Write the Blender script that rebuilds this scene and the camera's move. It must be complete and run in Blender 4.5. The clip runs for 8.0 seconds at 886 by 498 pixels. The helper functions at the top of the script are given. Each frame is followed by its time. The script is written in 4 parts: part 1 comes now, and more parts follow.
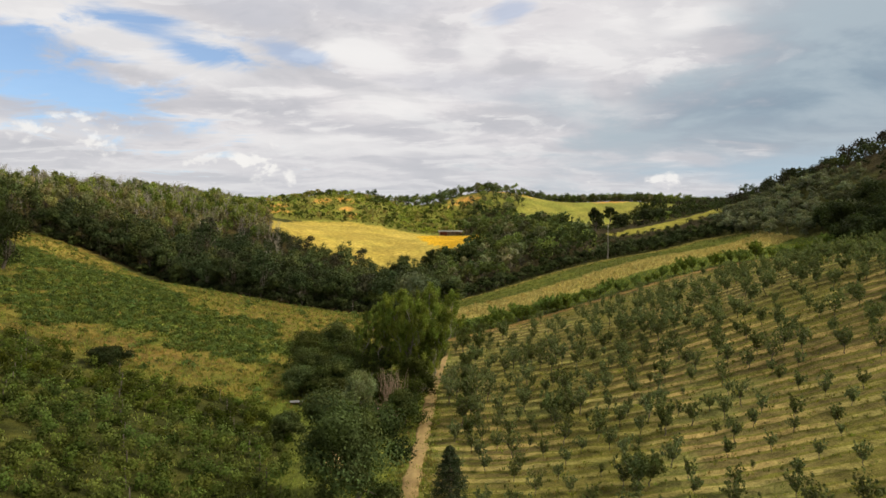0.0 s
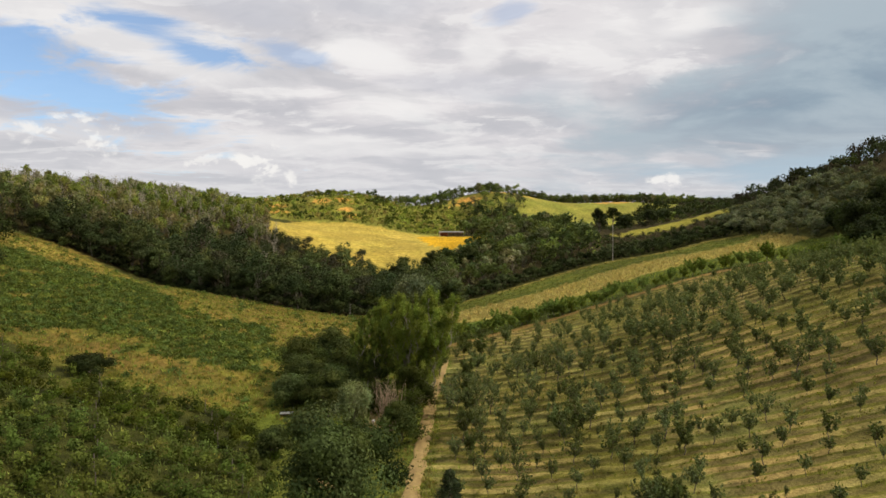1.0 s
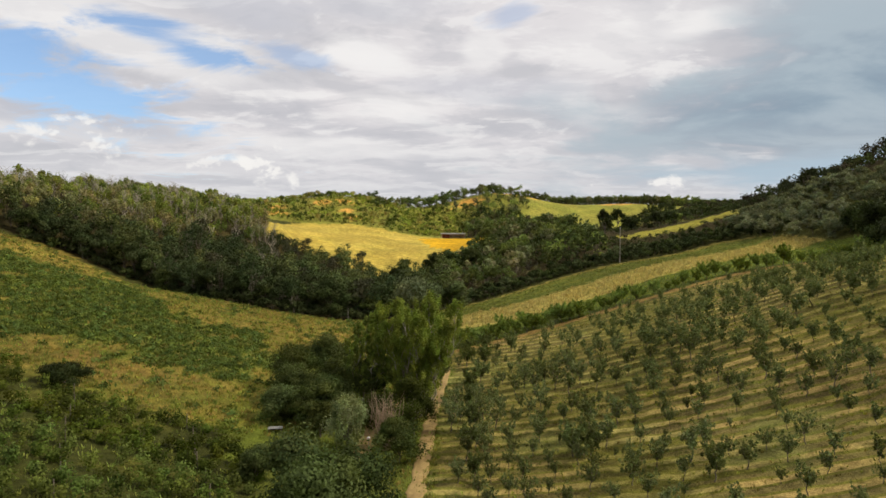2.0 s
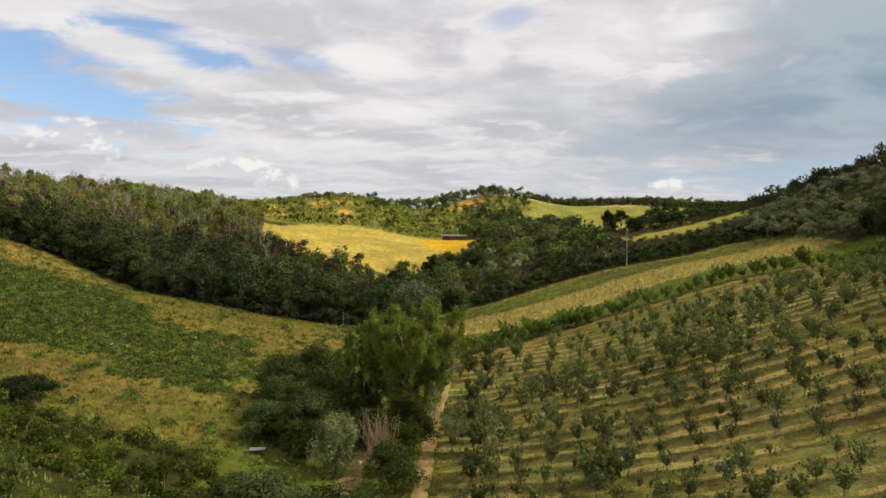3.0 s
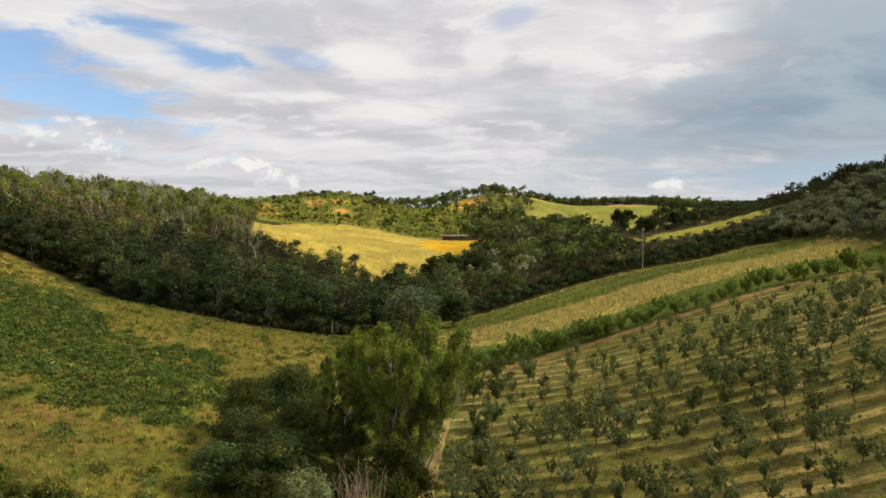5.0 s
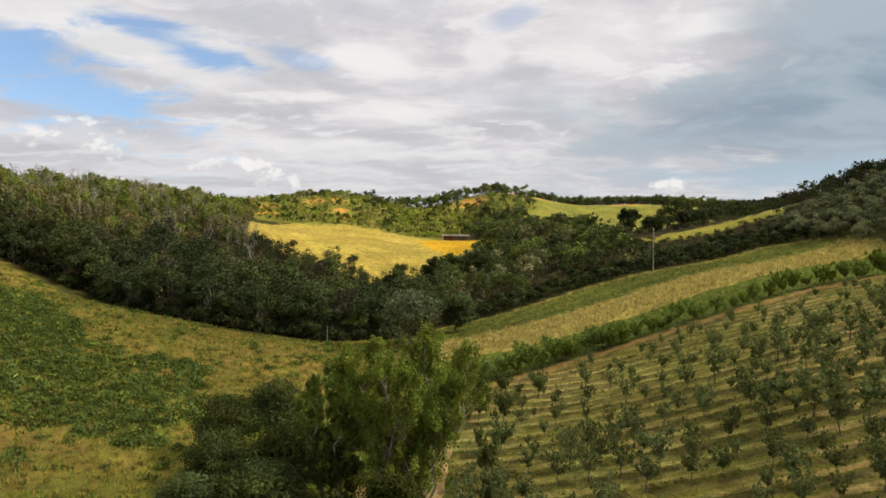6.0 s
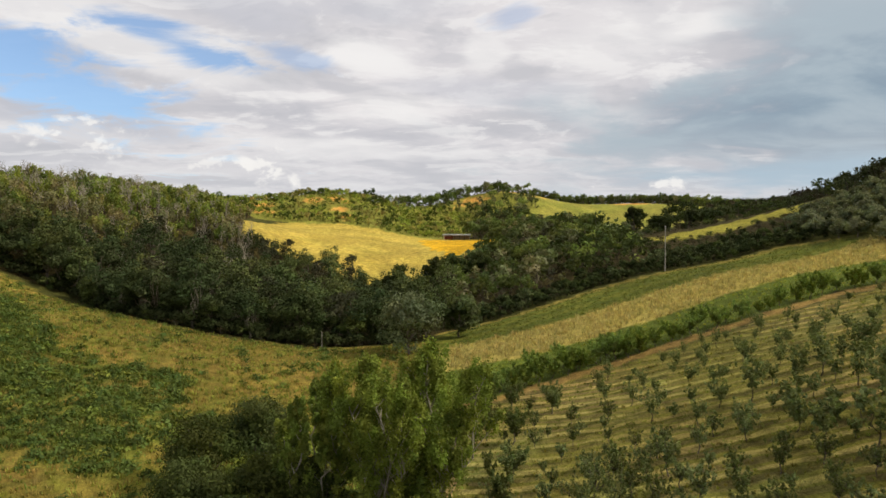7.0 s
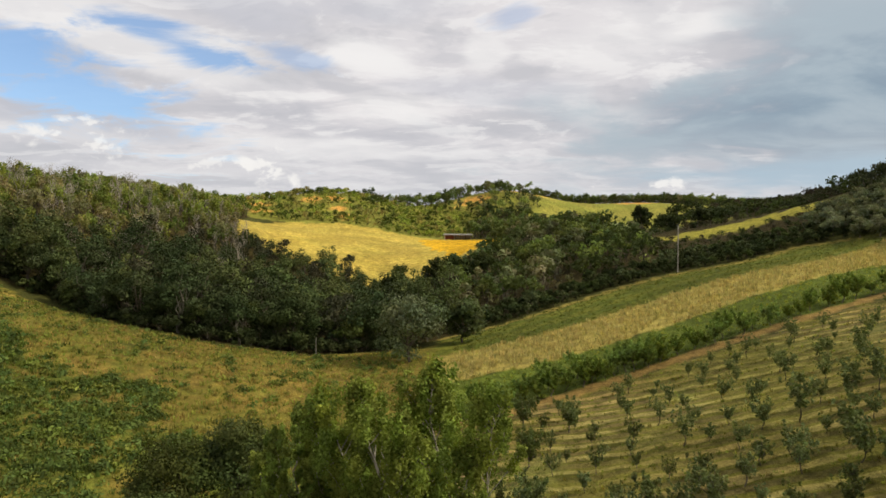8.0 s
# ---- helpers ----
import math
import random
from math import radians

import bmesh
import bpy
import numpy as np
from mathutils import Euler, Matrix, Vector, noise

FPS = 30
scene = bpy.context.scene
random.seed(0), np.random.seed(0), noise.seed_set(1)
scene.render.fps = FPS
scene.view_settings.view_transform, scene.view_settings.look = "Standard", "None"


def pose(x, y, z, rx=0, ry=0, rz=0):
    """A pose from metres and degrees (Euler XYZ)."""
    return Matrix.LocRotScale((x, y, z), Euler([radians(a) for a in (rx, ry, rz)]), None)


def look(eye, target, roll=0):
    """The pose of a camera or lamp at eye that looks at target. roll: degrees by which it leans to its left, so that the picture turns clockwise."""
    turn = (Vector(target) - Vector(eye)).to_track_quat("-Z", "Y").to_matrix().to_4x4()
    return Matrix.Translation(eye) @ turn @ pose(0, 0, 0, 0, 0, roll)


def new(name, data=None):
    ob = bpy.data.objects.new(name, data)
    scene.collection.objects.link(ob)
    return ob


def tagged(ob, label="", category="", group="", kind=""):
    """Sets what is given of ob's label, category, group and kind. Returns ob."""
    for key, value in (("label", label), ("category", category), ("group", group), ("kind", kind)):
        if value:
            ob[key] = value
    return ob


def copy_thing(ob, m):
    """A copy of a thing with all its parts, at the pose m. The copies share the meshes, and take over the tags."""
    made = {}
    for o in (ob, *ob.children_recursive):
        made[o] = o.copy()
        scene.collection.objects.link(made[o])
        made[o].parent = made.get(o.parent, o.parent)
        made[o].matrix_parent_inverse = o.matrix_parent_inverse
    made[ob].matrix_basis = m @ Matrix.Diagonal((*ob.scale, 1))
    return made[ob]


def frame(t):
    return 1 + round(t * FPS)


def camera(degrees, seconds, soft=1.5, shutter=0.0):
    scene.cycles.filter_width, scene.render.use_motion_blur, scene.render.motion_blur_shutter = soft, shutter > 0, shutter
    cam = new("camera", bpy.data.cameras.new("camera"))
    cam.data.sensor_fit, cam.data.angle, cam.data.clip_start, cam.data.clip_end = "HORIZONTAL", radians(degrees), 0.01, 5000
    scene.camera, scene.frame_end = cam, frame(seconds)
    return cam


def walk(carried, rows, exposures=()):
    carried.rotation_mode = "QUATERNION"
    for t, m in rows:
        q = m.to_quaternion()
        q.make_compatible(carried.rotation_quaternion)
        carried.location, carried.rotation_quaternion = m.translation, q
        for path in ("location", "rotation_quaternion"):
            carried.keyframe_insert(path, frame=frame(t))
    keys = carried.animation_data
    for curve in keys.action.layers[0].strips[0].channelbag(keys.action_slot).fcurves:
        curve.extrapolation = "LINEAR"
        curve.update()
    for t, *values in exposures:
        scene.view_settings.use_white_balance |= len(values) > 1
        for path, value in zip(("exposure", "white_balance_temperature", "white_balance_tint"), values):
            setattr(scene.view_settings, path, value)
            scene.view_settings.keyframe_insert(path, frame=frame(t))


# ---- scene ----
cam = camera(72.5, 8.0, 1.6)
METRES, EYE, TILT, LEAN, TURN = 45.0, 20.0, -1.0, 0.0, 0.0
ROWS = [
    (0.0, 0.0, 0.0, 0.0, 0.0, 0.0, -0.0),
    (0.5, 0.0009, 0.0458, 0.0008, 0.03, 0.06, -0.01),
    (1.0, 0.0022, 0.0925, 0.0026, 0.08, 0.07, -0.03),
    (1.5, 0.0031, 0.1432, 0.0021, 0.23, 0.15, -0.04),
    (3.0, 0.0014, 0.3305, 0.0028, 0.26, 0.45, -0.15),
    (3.5, 0.0016, 0.3951, 0.0045, 0.27, 0.47, -0.18),
    (4.0, 0.0014, 0.4609, 0.006, 0.22, 0.49, -0.17),
    (4.5, 0.0008, 0.5277, 0.008, 0.24, 0.48, -0.21),
    (6.0, -0.0049, 0.7294, 0.0152, 0.34, 0.45, -0.24),
    (6.5, -0.0082, 0.7978, 0.0172, 0.38, 0.43, -0.25),
    (7.0, -0.0123, 0.8656, 0.0184, 0.37, 0.4, -0.25),
    (7.5, -0.0167, 0.9328, 0.0191, 0.37, 0.4, -0.27),
    (8.0, -0.0212, 0.9991, 0.0195, 0.37, 0.4, -0.24),
]
walk(cam, [(t, pose(0, 0, EYE, TILT, LEAN, TURN) @ pose(METRES * x, METRES * y, METRES * z, 90 + pitch, roll, yaw)) for t, x, y, z, yaw, pitch, roll in ROWS])

# ---- light ----
SUN_AZ, SUN_EL = 98.0, 42.0      # degrees from straight ahead towards the right, and above the horizon
sun = new("sun", bpy.data.lights.new("sun", "SUN"))
sun.data.energy, sun.data.angle, sun.data.color = 3.45, radians(4.0), (1.0, 0.9, 0.72)
sun_way = Vector((math.sin(radians(SUN_AZ)) * math.cos(radians(SUN_EL)), math.cos(radians(SUN_AZ)) * math.cos(radians(SUN_EL)), math.sin(radians(SUN_EL))))
sun.matrix_world = look(sun_way * 400, (0, 0, 0))


class Nodes:
    """Short hand for building node trees."""

    def __init__(self, tree):
        self.tree = tree
        tree.nodes.clear()

    def add(self, kind, links=None):
        return self.fill(self.tree.nodes.new(kind), links or {})

    def fill(self, node, links):
        for key, value in links.items():
            if isinstance(value, bpy.types.NodeSocket):
                self.tree.links.new(value, node.inputs[key])
            else:
                node.inputs[key].default_value = value
        return node

    def attribute(self, name):
        node = self.add("ShaderNodeAttribute")
        node.attribute_name = name
        return node

    def math(self, op, a, b=0.0, c=0.0, clamp=False):
        node = self.tree.nodes.new("ShaderNodeMath")
        node.operation, node.use_clamp = op, clamp
        return self.fill(node, {0: a, 1: b, 2: c}).outputs[0]

    def vmath(self, op, a, b=(0, 0, 0)):
        node = self.tree.nodes.new("ShaderNodeVectorMath")
        node.operation = op
        self.fill(node, {0: a, 1: b})
        return node.outputs["Value" if op in ("DOT_PRODUCT", "LENGTH") else "Vector"]

    def noise(self, vector, scale, detail=4.0, rough=0.55, lac=2.0, distort=0.0):
        return self.add("ShaderNodeTexNoise", {"Vector": vector, "Scale": scale, "Detail": detail, "Roughness": rough, "Lacunarity": lac, "Distortion": distort}).outputs["Fac"]

    def span(self, value, a, b, lo=0.0, hi=1.0, smooth=True):
        node = self.tree.nodes.new("ShaderNodeMapRange")
        node.interpolation_type = "SMOOTHSTEP" if smooth else "LINEAR"
        return self.fill(node, {0: value, 1: a, 2: b, 3: lo, 4: hi}).outputs[0]

    def mix(self, fac, a, b, blend="MIX"):
        node = self.tree.nodes.new("ShaderNodeMix")
        node.data_type, node.blend_type = "RGBA", blend
        return self.fill(node, {0: fac, 6: a, 7: b}).outputs[2]


def rgb(r, g, b):
    return (r, g, b, 1.0)


# ---- sky: broken cloud with a few blue gaps ----
world = bpy.data.worlds.new("sky")
scene.world = world
world.use_nodes = True
n = Nodes(world.node_tree)
way = n.vmath("NORMALIZE", n.add("ShaderNodeTexCoord").outputs["Generated"])
sep = n.add("ShaderNodeSeparateXYZ", {0: way})
up = n.math("ADD", n.math("MAXIMUM", sep.outputs["Z"], 0.0), 0.13)
flat = n.add("ShaderNodeCombineXYZ", {0: n.math("DIVIDE", sep.outputs["X"], up), 1: n.math("DIVIDE", sep.outputs["Y"], up), 2: 0.0}).outputs[0]


def sheet(scale, stretch, detail, rough, distort, shift=(0, 0, 0)):
    """Noise over the cloud deck, drawn out along the wind."""
    at = n.add("ShaderNodeMapping", {"Vector": n.vmath("ADD", flat, shift), "Rotation": (0, 0, 0.10), "Scale": stretch}).outputs[0]
    return n.noise(at, scale, detail, rough, distort=distort)


broad = sheet(0.75, (0.85, 1.0, 1.0), 5.0, 0.5, 0.5)
fine = sheet(1.7, (0.8, 1.0, 1.0), 9.0, 0.56, 0.45)
lee = sheet(1.7, (0.8, 1.0, 1.0), 9.0, 0.56, 0.45, (0.10, -0.16, 0))
wisps = sheet(3.4, (0.7, 1.0, 1.0), 9.0, 0.6, 0.5)
wisps_lee = sheet(3.4, (0.7, 1.0, 1.0), 9.0, 0.6, 0.5, (0.05, -0.09, 0))
round_way = n.add("ShaderNodeMapping", {"Vector": way, "Scale": (1.0, 1.0, 1.5)}).outputs[0]
puffs = n.noise(round_way, 17.0, 8.0, 0.58, distort=0.2)
puffs_lee = n.noise(n.vmath("ADD", round_way, (0.012, 0.0, 0.016)), 17.0, 8.0, 0.58, distort=0.2)


def patch(px, py, long, tall, slope=0.0, ragged=1.6, edge=0.45, by=None):
    """A drawn-out patch round a direction of the sky, by its tangents to the right and upwards: 1 inside, 0 outside."""
    off = n.vmath("SUBTRACT", way, tuple(Vector((px, 1.0, py)).normalized()))
    c, k = math.cos(math.atan(slope)), math.sin(math.atan(slope))
    a = n.math("DIVIDE", n.vmath("DOT_PRODUCT", off, (c, 0.0, k)), long)
    b = n.math("DIVIDE", n.vmath("DOT_PRODUCT", off, (-k, 0.0, c)), tall)
    d = n.math("SQRT", n.math("ADD", n.math("MULTIPLY", a, a), n.math("MULTIPLY", b, b)))
    d = n.math("ADD", d, n.math("MULTIPLY", n.math("SUBTRACT", by or fine, 0.5), -2.0 * ragged))
    ahead = n.span(sep.outputs["Y"], 0.2, 0.4)
    return n.math("MULTIPLY", n.span(d, 1.0 + edge, 1.0 - edge, 0.0, 1.0), ahead)


def cover(colour, mask, share, tone):
    return n.mix(n.math("MULTIPLY", mask, share), colour, tone)


nishita = n.add("ShaderNodeTexSky")
nishita.sky_type, nishita.sun_disc, nishita.altitude, nishita.dust_density = "NISHITA", False, 200.0, 1.5
nishita.sun_elevation, nishita.sun_rotation = radians(SUN_EL), radians(SUN_AZ)
blue = n.mix(1.0, nishita.outputs[0], rgb(0.150, 0.165, 0.178), "MULTIPLY")
# the deck: lilac-grey to white, with lit and shaded sides to its lumps
cloud = n.mix(n.span(broad, 0.36, 0.62), rgb(0.575, 0.57, 0.605), rgb(0.78, 0.75, 0.76))
relief = n.math("SUBTRACT", fine, lee)
cloud = cover(cloud, n.span(relief, 0.01, 0.13), 0.62, rgb(0.88, 0.86, 0.85))
cloud = cover(cloud, n.span(relief, -0.015, -0.13), 0.42, rgb(0.50, 0.505, 0.54))
ruffle = n.math("SUBTRACT", wisps, wisps_lee)
cloud = cover(cloud, n.span(ruffle, 0.015, 0.12), 0.5, rgb(0.90, 0.88, 0.87))
cloud = cover(cloud, n.span(ruffle, -0.02, -0.13), 0.32, rgb(0.50, 0.505, 0.545))
for px, py, long, tall, slope, share in ((-0.52, 0.335, 0.23, 0.035, -0.22, 0.6), (-0.135, 0.315, 0.055, 0.02, -0.1, 0.85), (-0.09, 0.225, 0.09, 0.022, 0.0, 0.55), (0.065, 0.315, 0.03, 0.03, 0.0, 0.6), (0.417, 0.36, 0.05, 0.016, 0.15, 0.6), (0.275, 0.205, 0.065, 0.022, 0.0, 0.6), (-0.25, 0.16, 0.17, 0.016, -0.05, 0.6), (-0.62, 0.185, 0.09, 0.012, -0.05, 0.55), (0.30, 0.33, 0.12, 0.05, 0.2, 0.4)):
    cloud = cover(cloud, patch(px, py, long, tall, slope), share, rgb(0.89, 0.87, 0.86))
for px, py, long, tall, slope, share in ((-0.64, 0.205, 0.15, 0.018, -0.08, 0.75), (-0.36, 0.40, 0.10, 0.03, -0.2, 0.5), (0.08, 0.25, 0.14, 0.02, 0.0, 0.4), (-0.10, 0.40, 0.10, 0.03, 0.0, 0.35)):
    cloud = cover(cloud, patch(px, py, long, tall, slope), share, rgb(0.53, 0.545, 0.61))
storm = n.mix(n.span(fine, 0.38, 0.62), rgb(0.235, 0.325, 0.41), rgb(0.41, 0.49, 0.55))
for px, py, long, tall, slope, share in ((0.50, 0.21, 0.25, 0.04, -0.02, 0.85), (0.68, 0.25, 0.22, 0.07, 0.2, 0.9), (0.80, 0.37, 0.17, 0.13, 0.3, 0.9), (0.72, 0.165, 0.28, 0.04, 0.0, 0.85)):
    cloud = cover(cloud, patch(px, py, long, tall, slope, 2.4, 0.8), share * 0.92, storm)
cloud = cover(cloud, n.span(sep.outputs["Z"], 0.21, 0.07), 0.45, rgb(0.58, 0.595, 0.63))
# gaps of open sky
colour = cloud
for px, py, long, tall, slope, share in ((-0.70, 0.285, 0.16, 0.045, -0.30, 0.95), (-0.435, 0.322, 0.085, 0.018, -0.22, 0.9), (-0.25, 0.305, 0.04, 0.014, -0.1, 0.5), (0.113, 0.375, 0.03, 0.012, 0.1, 0.4)):
    colour = cover(colour, patch(px, py, long, tall, slope, 2.6, 0.6, wisps), share, blue)
colour = cover(colour, patch(0.62, 0.118, 0.20, 0.022, 0.0, 1.2, 0.8), 0.65, rgb(0.41, 0.55, 0.66))
colour = cover(colour, n.span(broad, 0.30, 0.22), 0.5, blue)
# small heaped clouds low over the hills
lit = n.span(n.math("SUBTRACT", puffs, puffs_lee), -0.04, 0.05)
heap_tone = n.mix(lit, rgb(0.70, 0.69, 0.71), rgb(0.93, 0.91, 0.88))
for px, py, long, tall, share in ((-0.580, 0.166, 0.05, 0.019, 0.8), (-0.295, 0.120, 0.032, 0.022, 0.85), (-0.375, 0.122, 0.036, 0.014, 0.6), (0.362, 0.092, 0.020, 0.013, 0.85), (0.235, 0.085, 0.03, 0.010, 0.6)):
    colour = cover(colour, patch(px, py, long, tall, 0.0, 2.2, 0.3, puffs), share, heap_tone)
background = n.add("ShaderNodeBackground", {"Color": colour, "Strength": 1.0})
n.add("ShaderNodeOutputWorld", {"Surface": background.outputs[0]})

# ---- materials ----


def material(name):
    m = bpy.data.materials.new(name)
    m.use_nodes = True
    return m, Nodes(m.node_tree)


def finish(n, colour, rough=0.9, bump=None, strength=0.4, dist=0.1, metal=0.0, spec=0.2):
    links = {"Base Color": colour, "Roughness": rough, "Metallic": metal, "Specular IOR Level": spec}
    if bump is not None:
        links["Normal"] = n.add("ShaderNodeBump", {"Height": bump, "Strength": strength, "Distance": dist}).outputs[0]
    n.add("ShaderNodeOutputMaterial", {"Surface": n.add("ShaderNodeBsdfPrincipled", links).outputs[0]})


def place(n):
    return n.add("ShaderNodeNewGeometry").outputs["Position"]


def ground_material():
    m, n = material("ground")
    p = place(n)
    base = n.attribute("soil").outputs["Color"]
    rows = n.attribute("rows").outputs["Fac"]
    # mown bands between orchard rows; bare soil under them, with tree shade painted in
    bend = n.math("MULTIPLY_ADD", n.noise(p, 0.06, 1.0), 1.0, -0.5)
    sep = n.add("ShaderNodeSeparateXYZ", {0: p})
    along = n.math("ADD", n.math("MULTIPLY_ADD", sep.outputs["X"], ROW_SLOPE, sep.outputs["Y"]), n.math("ADD", bend, ROW_GAP * 0.25 - ROW_START))
    stretched = n.add("ShaderNodeMapping", {"Vector": n.add("ShaderNodeCombineXYZ", {0: sep.outputs["X"], 1: along, 2: 0.0}).outputs[0], "Scale": (0.10, 1.3, 1.0)}).outputs[0]
    streak = n.noise(stretched, 0.9, 5.0, 0.6)
    wave = n.math("SINE", n.math("MULTIPLY", along, 2 * math.pi / ROW_GAP))
    wave = n.math("ADD", wave, n.math("MULTIPLY_ADD", streak, 3.8, -1.9))
    patchy = n.span(n.noise(p, 0.055, 3.0), 0.36, 0.62, 0.35, 1.0)
    bare = n.math("MULTIPLY", n.math("MULTIPLY", n.span(wave, 0.30, 0.75), rows), patchy)
    pale = n.math("MULTIPLY", n.math("MULTIPLY", n.span(wave, -0.35, -0.75), rows), patchy)
    colour = n.mix(n.math("MULTIPLY", bare, 0.85), base, n.mix(streak, rgb(0.115, 0.095, 0.033), rgb(0.20, 0.148, 0.054)))
    colour = n.mix(n.math("MULTIPLY", pale, 0.85), colour, n.mix(n.span(n.noise(p, 0.05, 2.0), 0.42, 0.6), rgb(0.37, 0.31, 0.10), rgb(0.37, 0.262, 0.092)))
    green = n.math("MULTIPLY", n.math("MULTIPLY", n.span(n.noise(p, 0.09, 3.0), 0.52, 0.66), rows), 0.5)
    colour = n.mix(green, colour, rgb(0.17, 0.19, 0.045))
    # tufts and stains at three sizes
    big, mid, small = n.noise(p, 0.07, 4.0), n.noise(p, 0.7, 5.0, 0.65), n.noise(p, 4.5, 4.0, 0.7)
    tone = n.math("MULTIPLY", n.span(big, 0.3, 0.7, 0.82, 1.18), n.span(mid, 0.3, 0.7, 0.68, 1.3))
    tone = n.math("MULTIPLY", tone, n.span(small, 0.3, 0.7, 0.7, 1.28))
    colour = n.mix(1.0, colour, n.add("ShaderNodeCombineColor", {0: tone, 1: tone, 2: tone}).outputs[0], "MULTIPLY")
    finish(n, colour, 0.95, n.math("MULTIPLY_ADD", mid, 0.6, n.math("MULTIPLY", small, 0.4)), 0.9, 0.5, spec=0.1)
    return m


def leaf_material(name, through_light=0.3, vary=0.25, spec=0.04):
    """Leaves: their colour is the mesh's own leaf tint, varied plant by plant."""
    m, n = material(name)
    tint = n.attribute("tint").outputs["Color"]
    p = place(n)
    ran = n.add("ShaderNodeObjectInfo").outputs["Random"]
    hsv = n.add("ShaderNodeHueSaturation", {"Hue": n.span(ran, 0, 1, 0.5 - vary * 0.035, 0.5 + vary * 0.035, False), "Saturation": n.span(ran, 0, 1, 1.0, 1 - vary * 0.6, False),
                                            "Value": n.math("MULTIPLY", n.span(ran, 0, 1, 1 - vary, 1 + vary, False), n.span(n.noise(p, 1.3, 3.0), 0.3, 0.7, 0.78, 1.22)), "Color": tint}).outputs[0]
    front = n.add("ShaderNodeBsdfPrincipled", {"Base Color": hsv, "Roughness": 0.65, "Specular IOR Level": spec}).outputs[0]
    back = n.add("ShaderNodeBsdfTranslucent", {"Color": n.mix(1.0, hsv, rgb(1.2, 1.25, 0.6), "MULTIPLY")}).outputs[0]
    n.add("ShaderNodeOutputMaterial", {"Surface": n.add("ShaderNodeMixShader", {0: through_light, 1: front, 2: back}).outputs[0]})
    return m


def plain_material(name, a, b, scale=3.0, rough=0.85, stretch=(1, 1, 1), bump=0.3, metal=0.0, spec=0.2):
    m, n = material(name)
    v = n.add("ShaderNodeMapping", {"Vector": place(n), "Scale": stretch}).outputs[0]
    one, two = n.noise(v, scale, 5.0, 0.65), n.noise(v, scale * 7, 3.0)
    colour = n.mix(n.span(one, 0.32, 0.68), rgb(*a), rgb(*b))
    colour = n.mix(n.span(two, 0.3, 0.8, 0.0, 0.5), colour, n.mix(1.0, colour, rgb(0.6, 0.6, 0.6), "MULTIPLY"))
    finish(n, colour, rough, one, bump, 0.05, metal, spec)
    return m


ROW_START, ROW_SLOPE, ROW_GAP = 25.0, 0.15, 2.38       # orchard rows: their slant across the plan and their spacing
GROUND = ground_material()
LEAF = leaf_material("leaves")
# less light passes through: stands in for cloud shade on the woods
WOOD_LEAF = leaf_material("wood_leaves", 0.1, 0.25, 0.02)
BARE = leaf_material("bare_twigs", 0.0, 0.2, 0.02)
GRASS = leaf_material("grass", 0.35, 0.2, 0.02)
BARK = plain_material("bark", (0.10, 0.08, 0.06), (0.2, 0.17, 0.13), 4.0, stretch=(1, 1, 0.3))
PALE_BARK = plain_material("pale_bark", (0.24, 0.21, 0.15), (0.40, 0.36, 0.28), 2.5, stretch=(1, 1, 0.4))
DEAD_WOOD = plain_material("dead_wood", (0.26, 0.185, 0.115), (0.37, 0.28, 0.19), 3.0)
POLE_WOOD = plain_material("pole_wood", (0.25, 0.23, 0.19), (0.36, 0.33, 0.28), 2.0, stretch=(1, 1, 0.15))
DIRT = plain_material("dirt", (0.26, 0.175, 0.07), (0.38, 0.27, 0.105), 0.8, 0.95, bump=0.6)
SHEET = plain_material("metal_sheet", (0.48, 0.48, 0.47), (0.6, 0.59, 0.56), 1.2, 0.45, metal=0.3, spec=0.5)
ROOF = plain_material("roof_sheet", (0.36, 0.35, 0.31), (0.50, 0.48, 0.43), 0.8, 0.8)
PLANK = plain_material("old_planks", (0.10, 0.07, 0.05), (0.2, 0.14, 0.09), 2.0, stretch=(3, 3, 0.3))
RUST = plain_material("red_planks", (0.12, 0.035, 0.02), (0.2, 0.07, 0.04), 2.0, stretch=(3, 3, 0.3))
PLASTER = plain_material("plaster", (0.50, 0.36, 0.24), (0.62, 0.48, 0.34), 1.0)
PAINT = plain_material("white_paint", (0.74, 0.74, 0.72), (0.82, 0.82, 0.8), 2.0, 0.5)
RED = plain_material("red_paint", (0.5, 0.06, 0.05), (0.6, 0.1, 0.08), 2.0, 0.5)

# ---- helpers for meshes ----


def mesh_of(name, verts, faces, mat, tint=None, smooth=False):
    """A mesh from arrays; all faces have the same number of corners. tint: a colour for each corner point."""
    verts, faces = np.asarray(verts, np.float32), np.asarray(faces, np.int32)
    me = bpy.data.meshes.new(name)
    k = faces.shape[1]
    me.vertices.add(len(verts))
    me.vertices.foreach_set("co", verts.ravel())
    me.loops.add(faces.size)
    me.loops.foreach_set("vertex_index", faces.ravel())
    me.polygons.add(len(faces))
    me.polygons.foreach_set("loop_start", np.arange(0, faces.size, k, dtype=np.int32))
    me.polygons.foreach_set("use_smooth", np.full(len(faces), smooth))
    if tint is not None:
        layer = me.attributes.new("tint", "FLOAT_COLOR", "POINT")
        layer.data.foreach_set("color", np.concatenate([tint, np.ones((len(tint), 1))], 1).astype(np.float32).ravel())
    me.materials.append(mat)
    me.update(calc_edges=True)
    return me


def child(name, me, parent, label=""):
    ob = new(name, me)
    ob.parent = parent
    return tagged(ob, label)


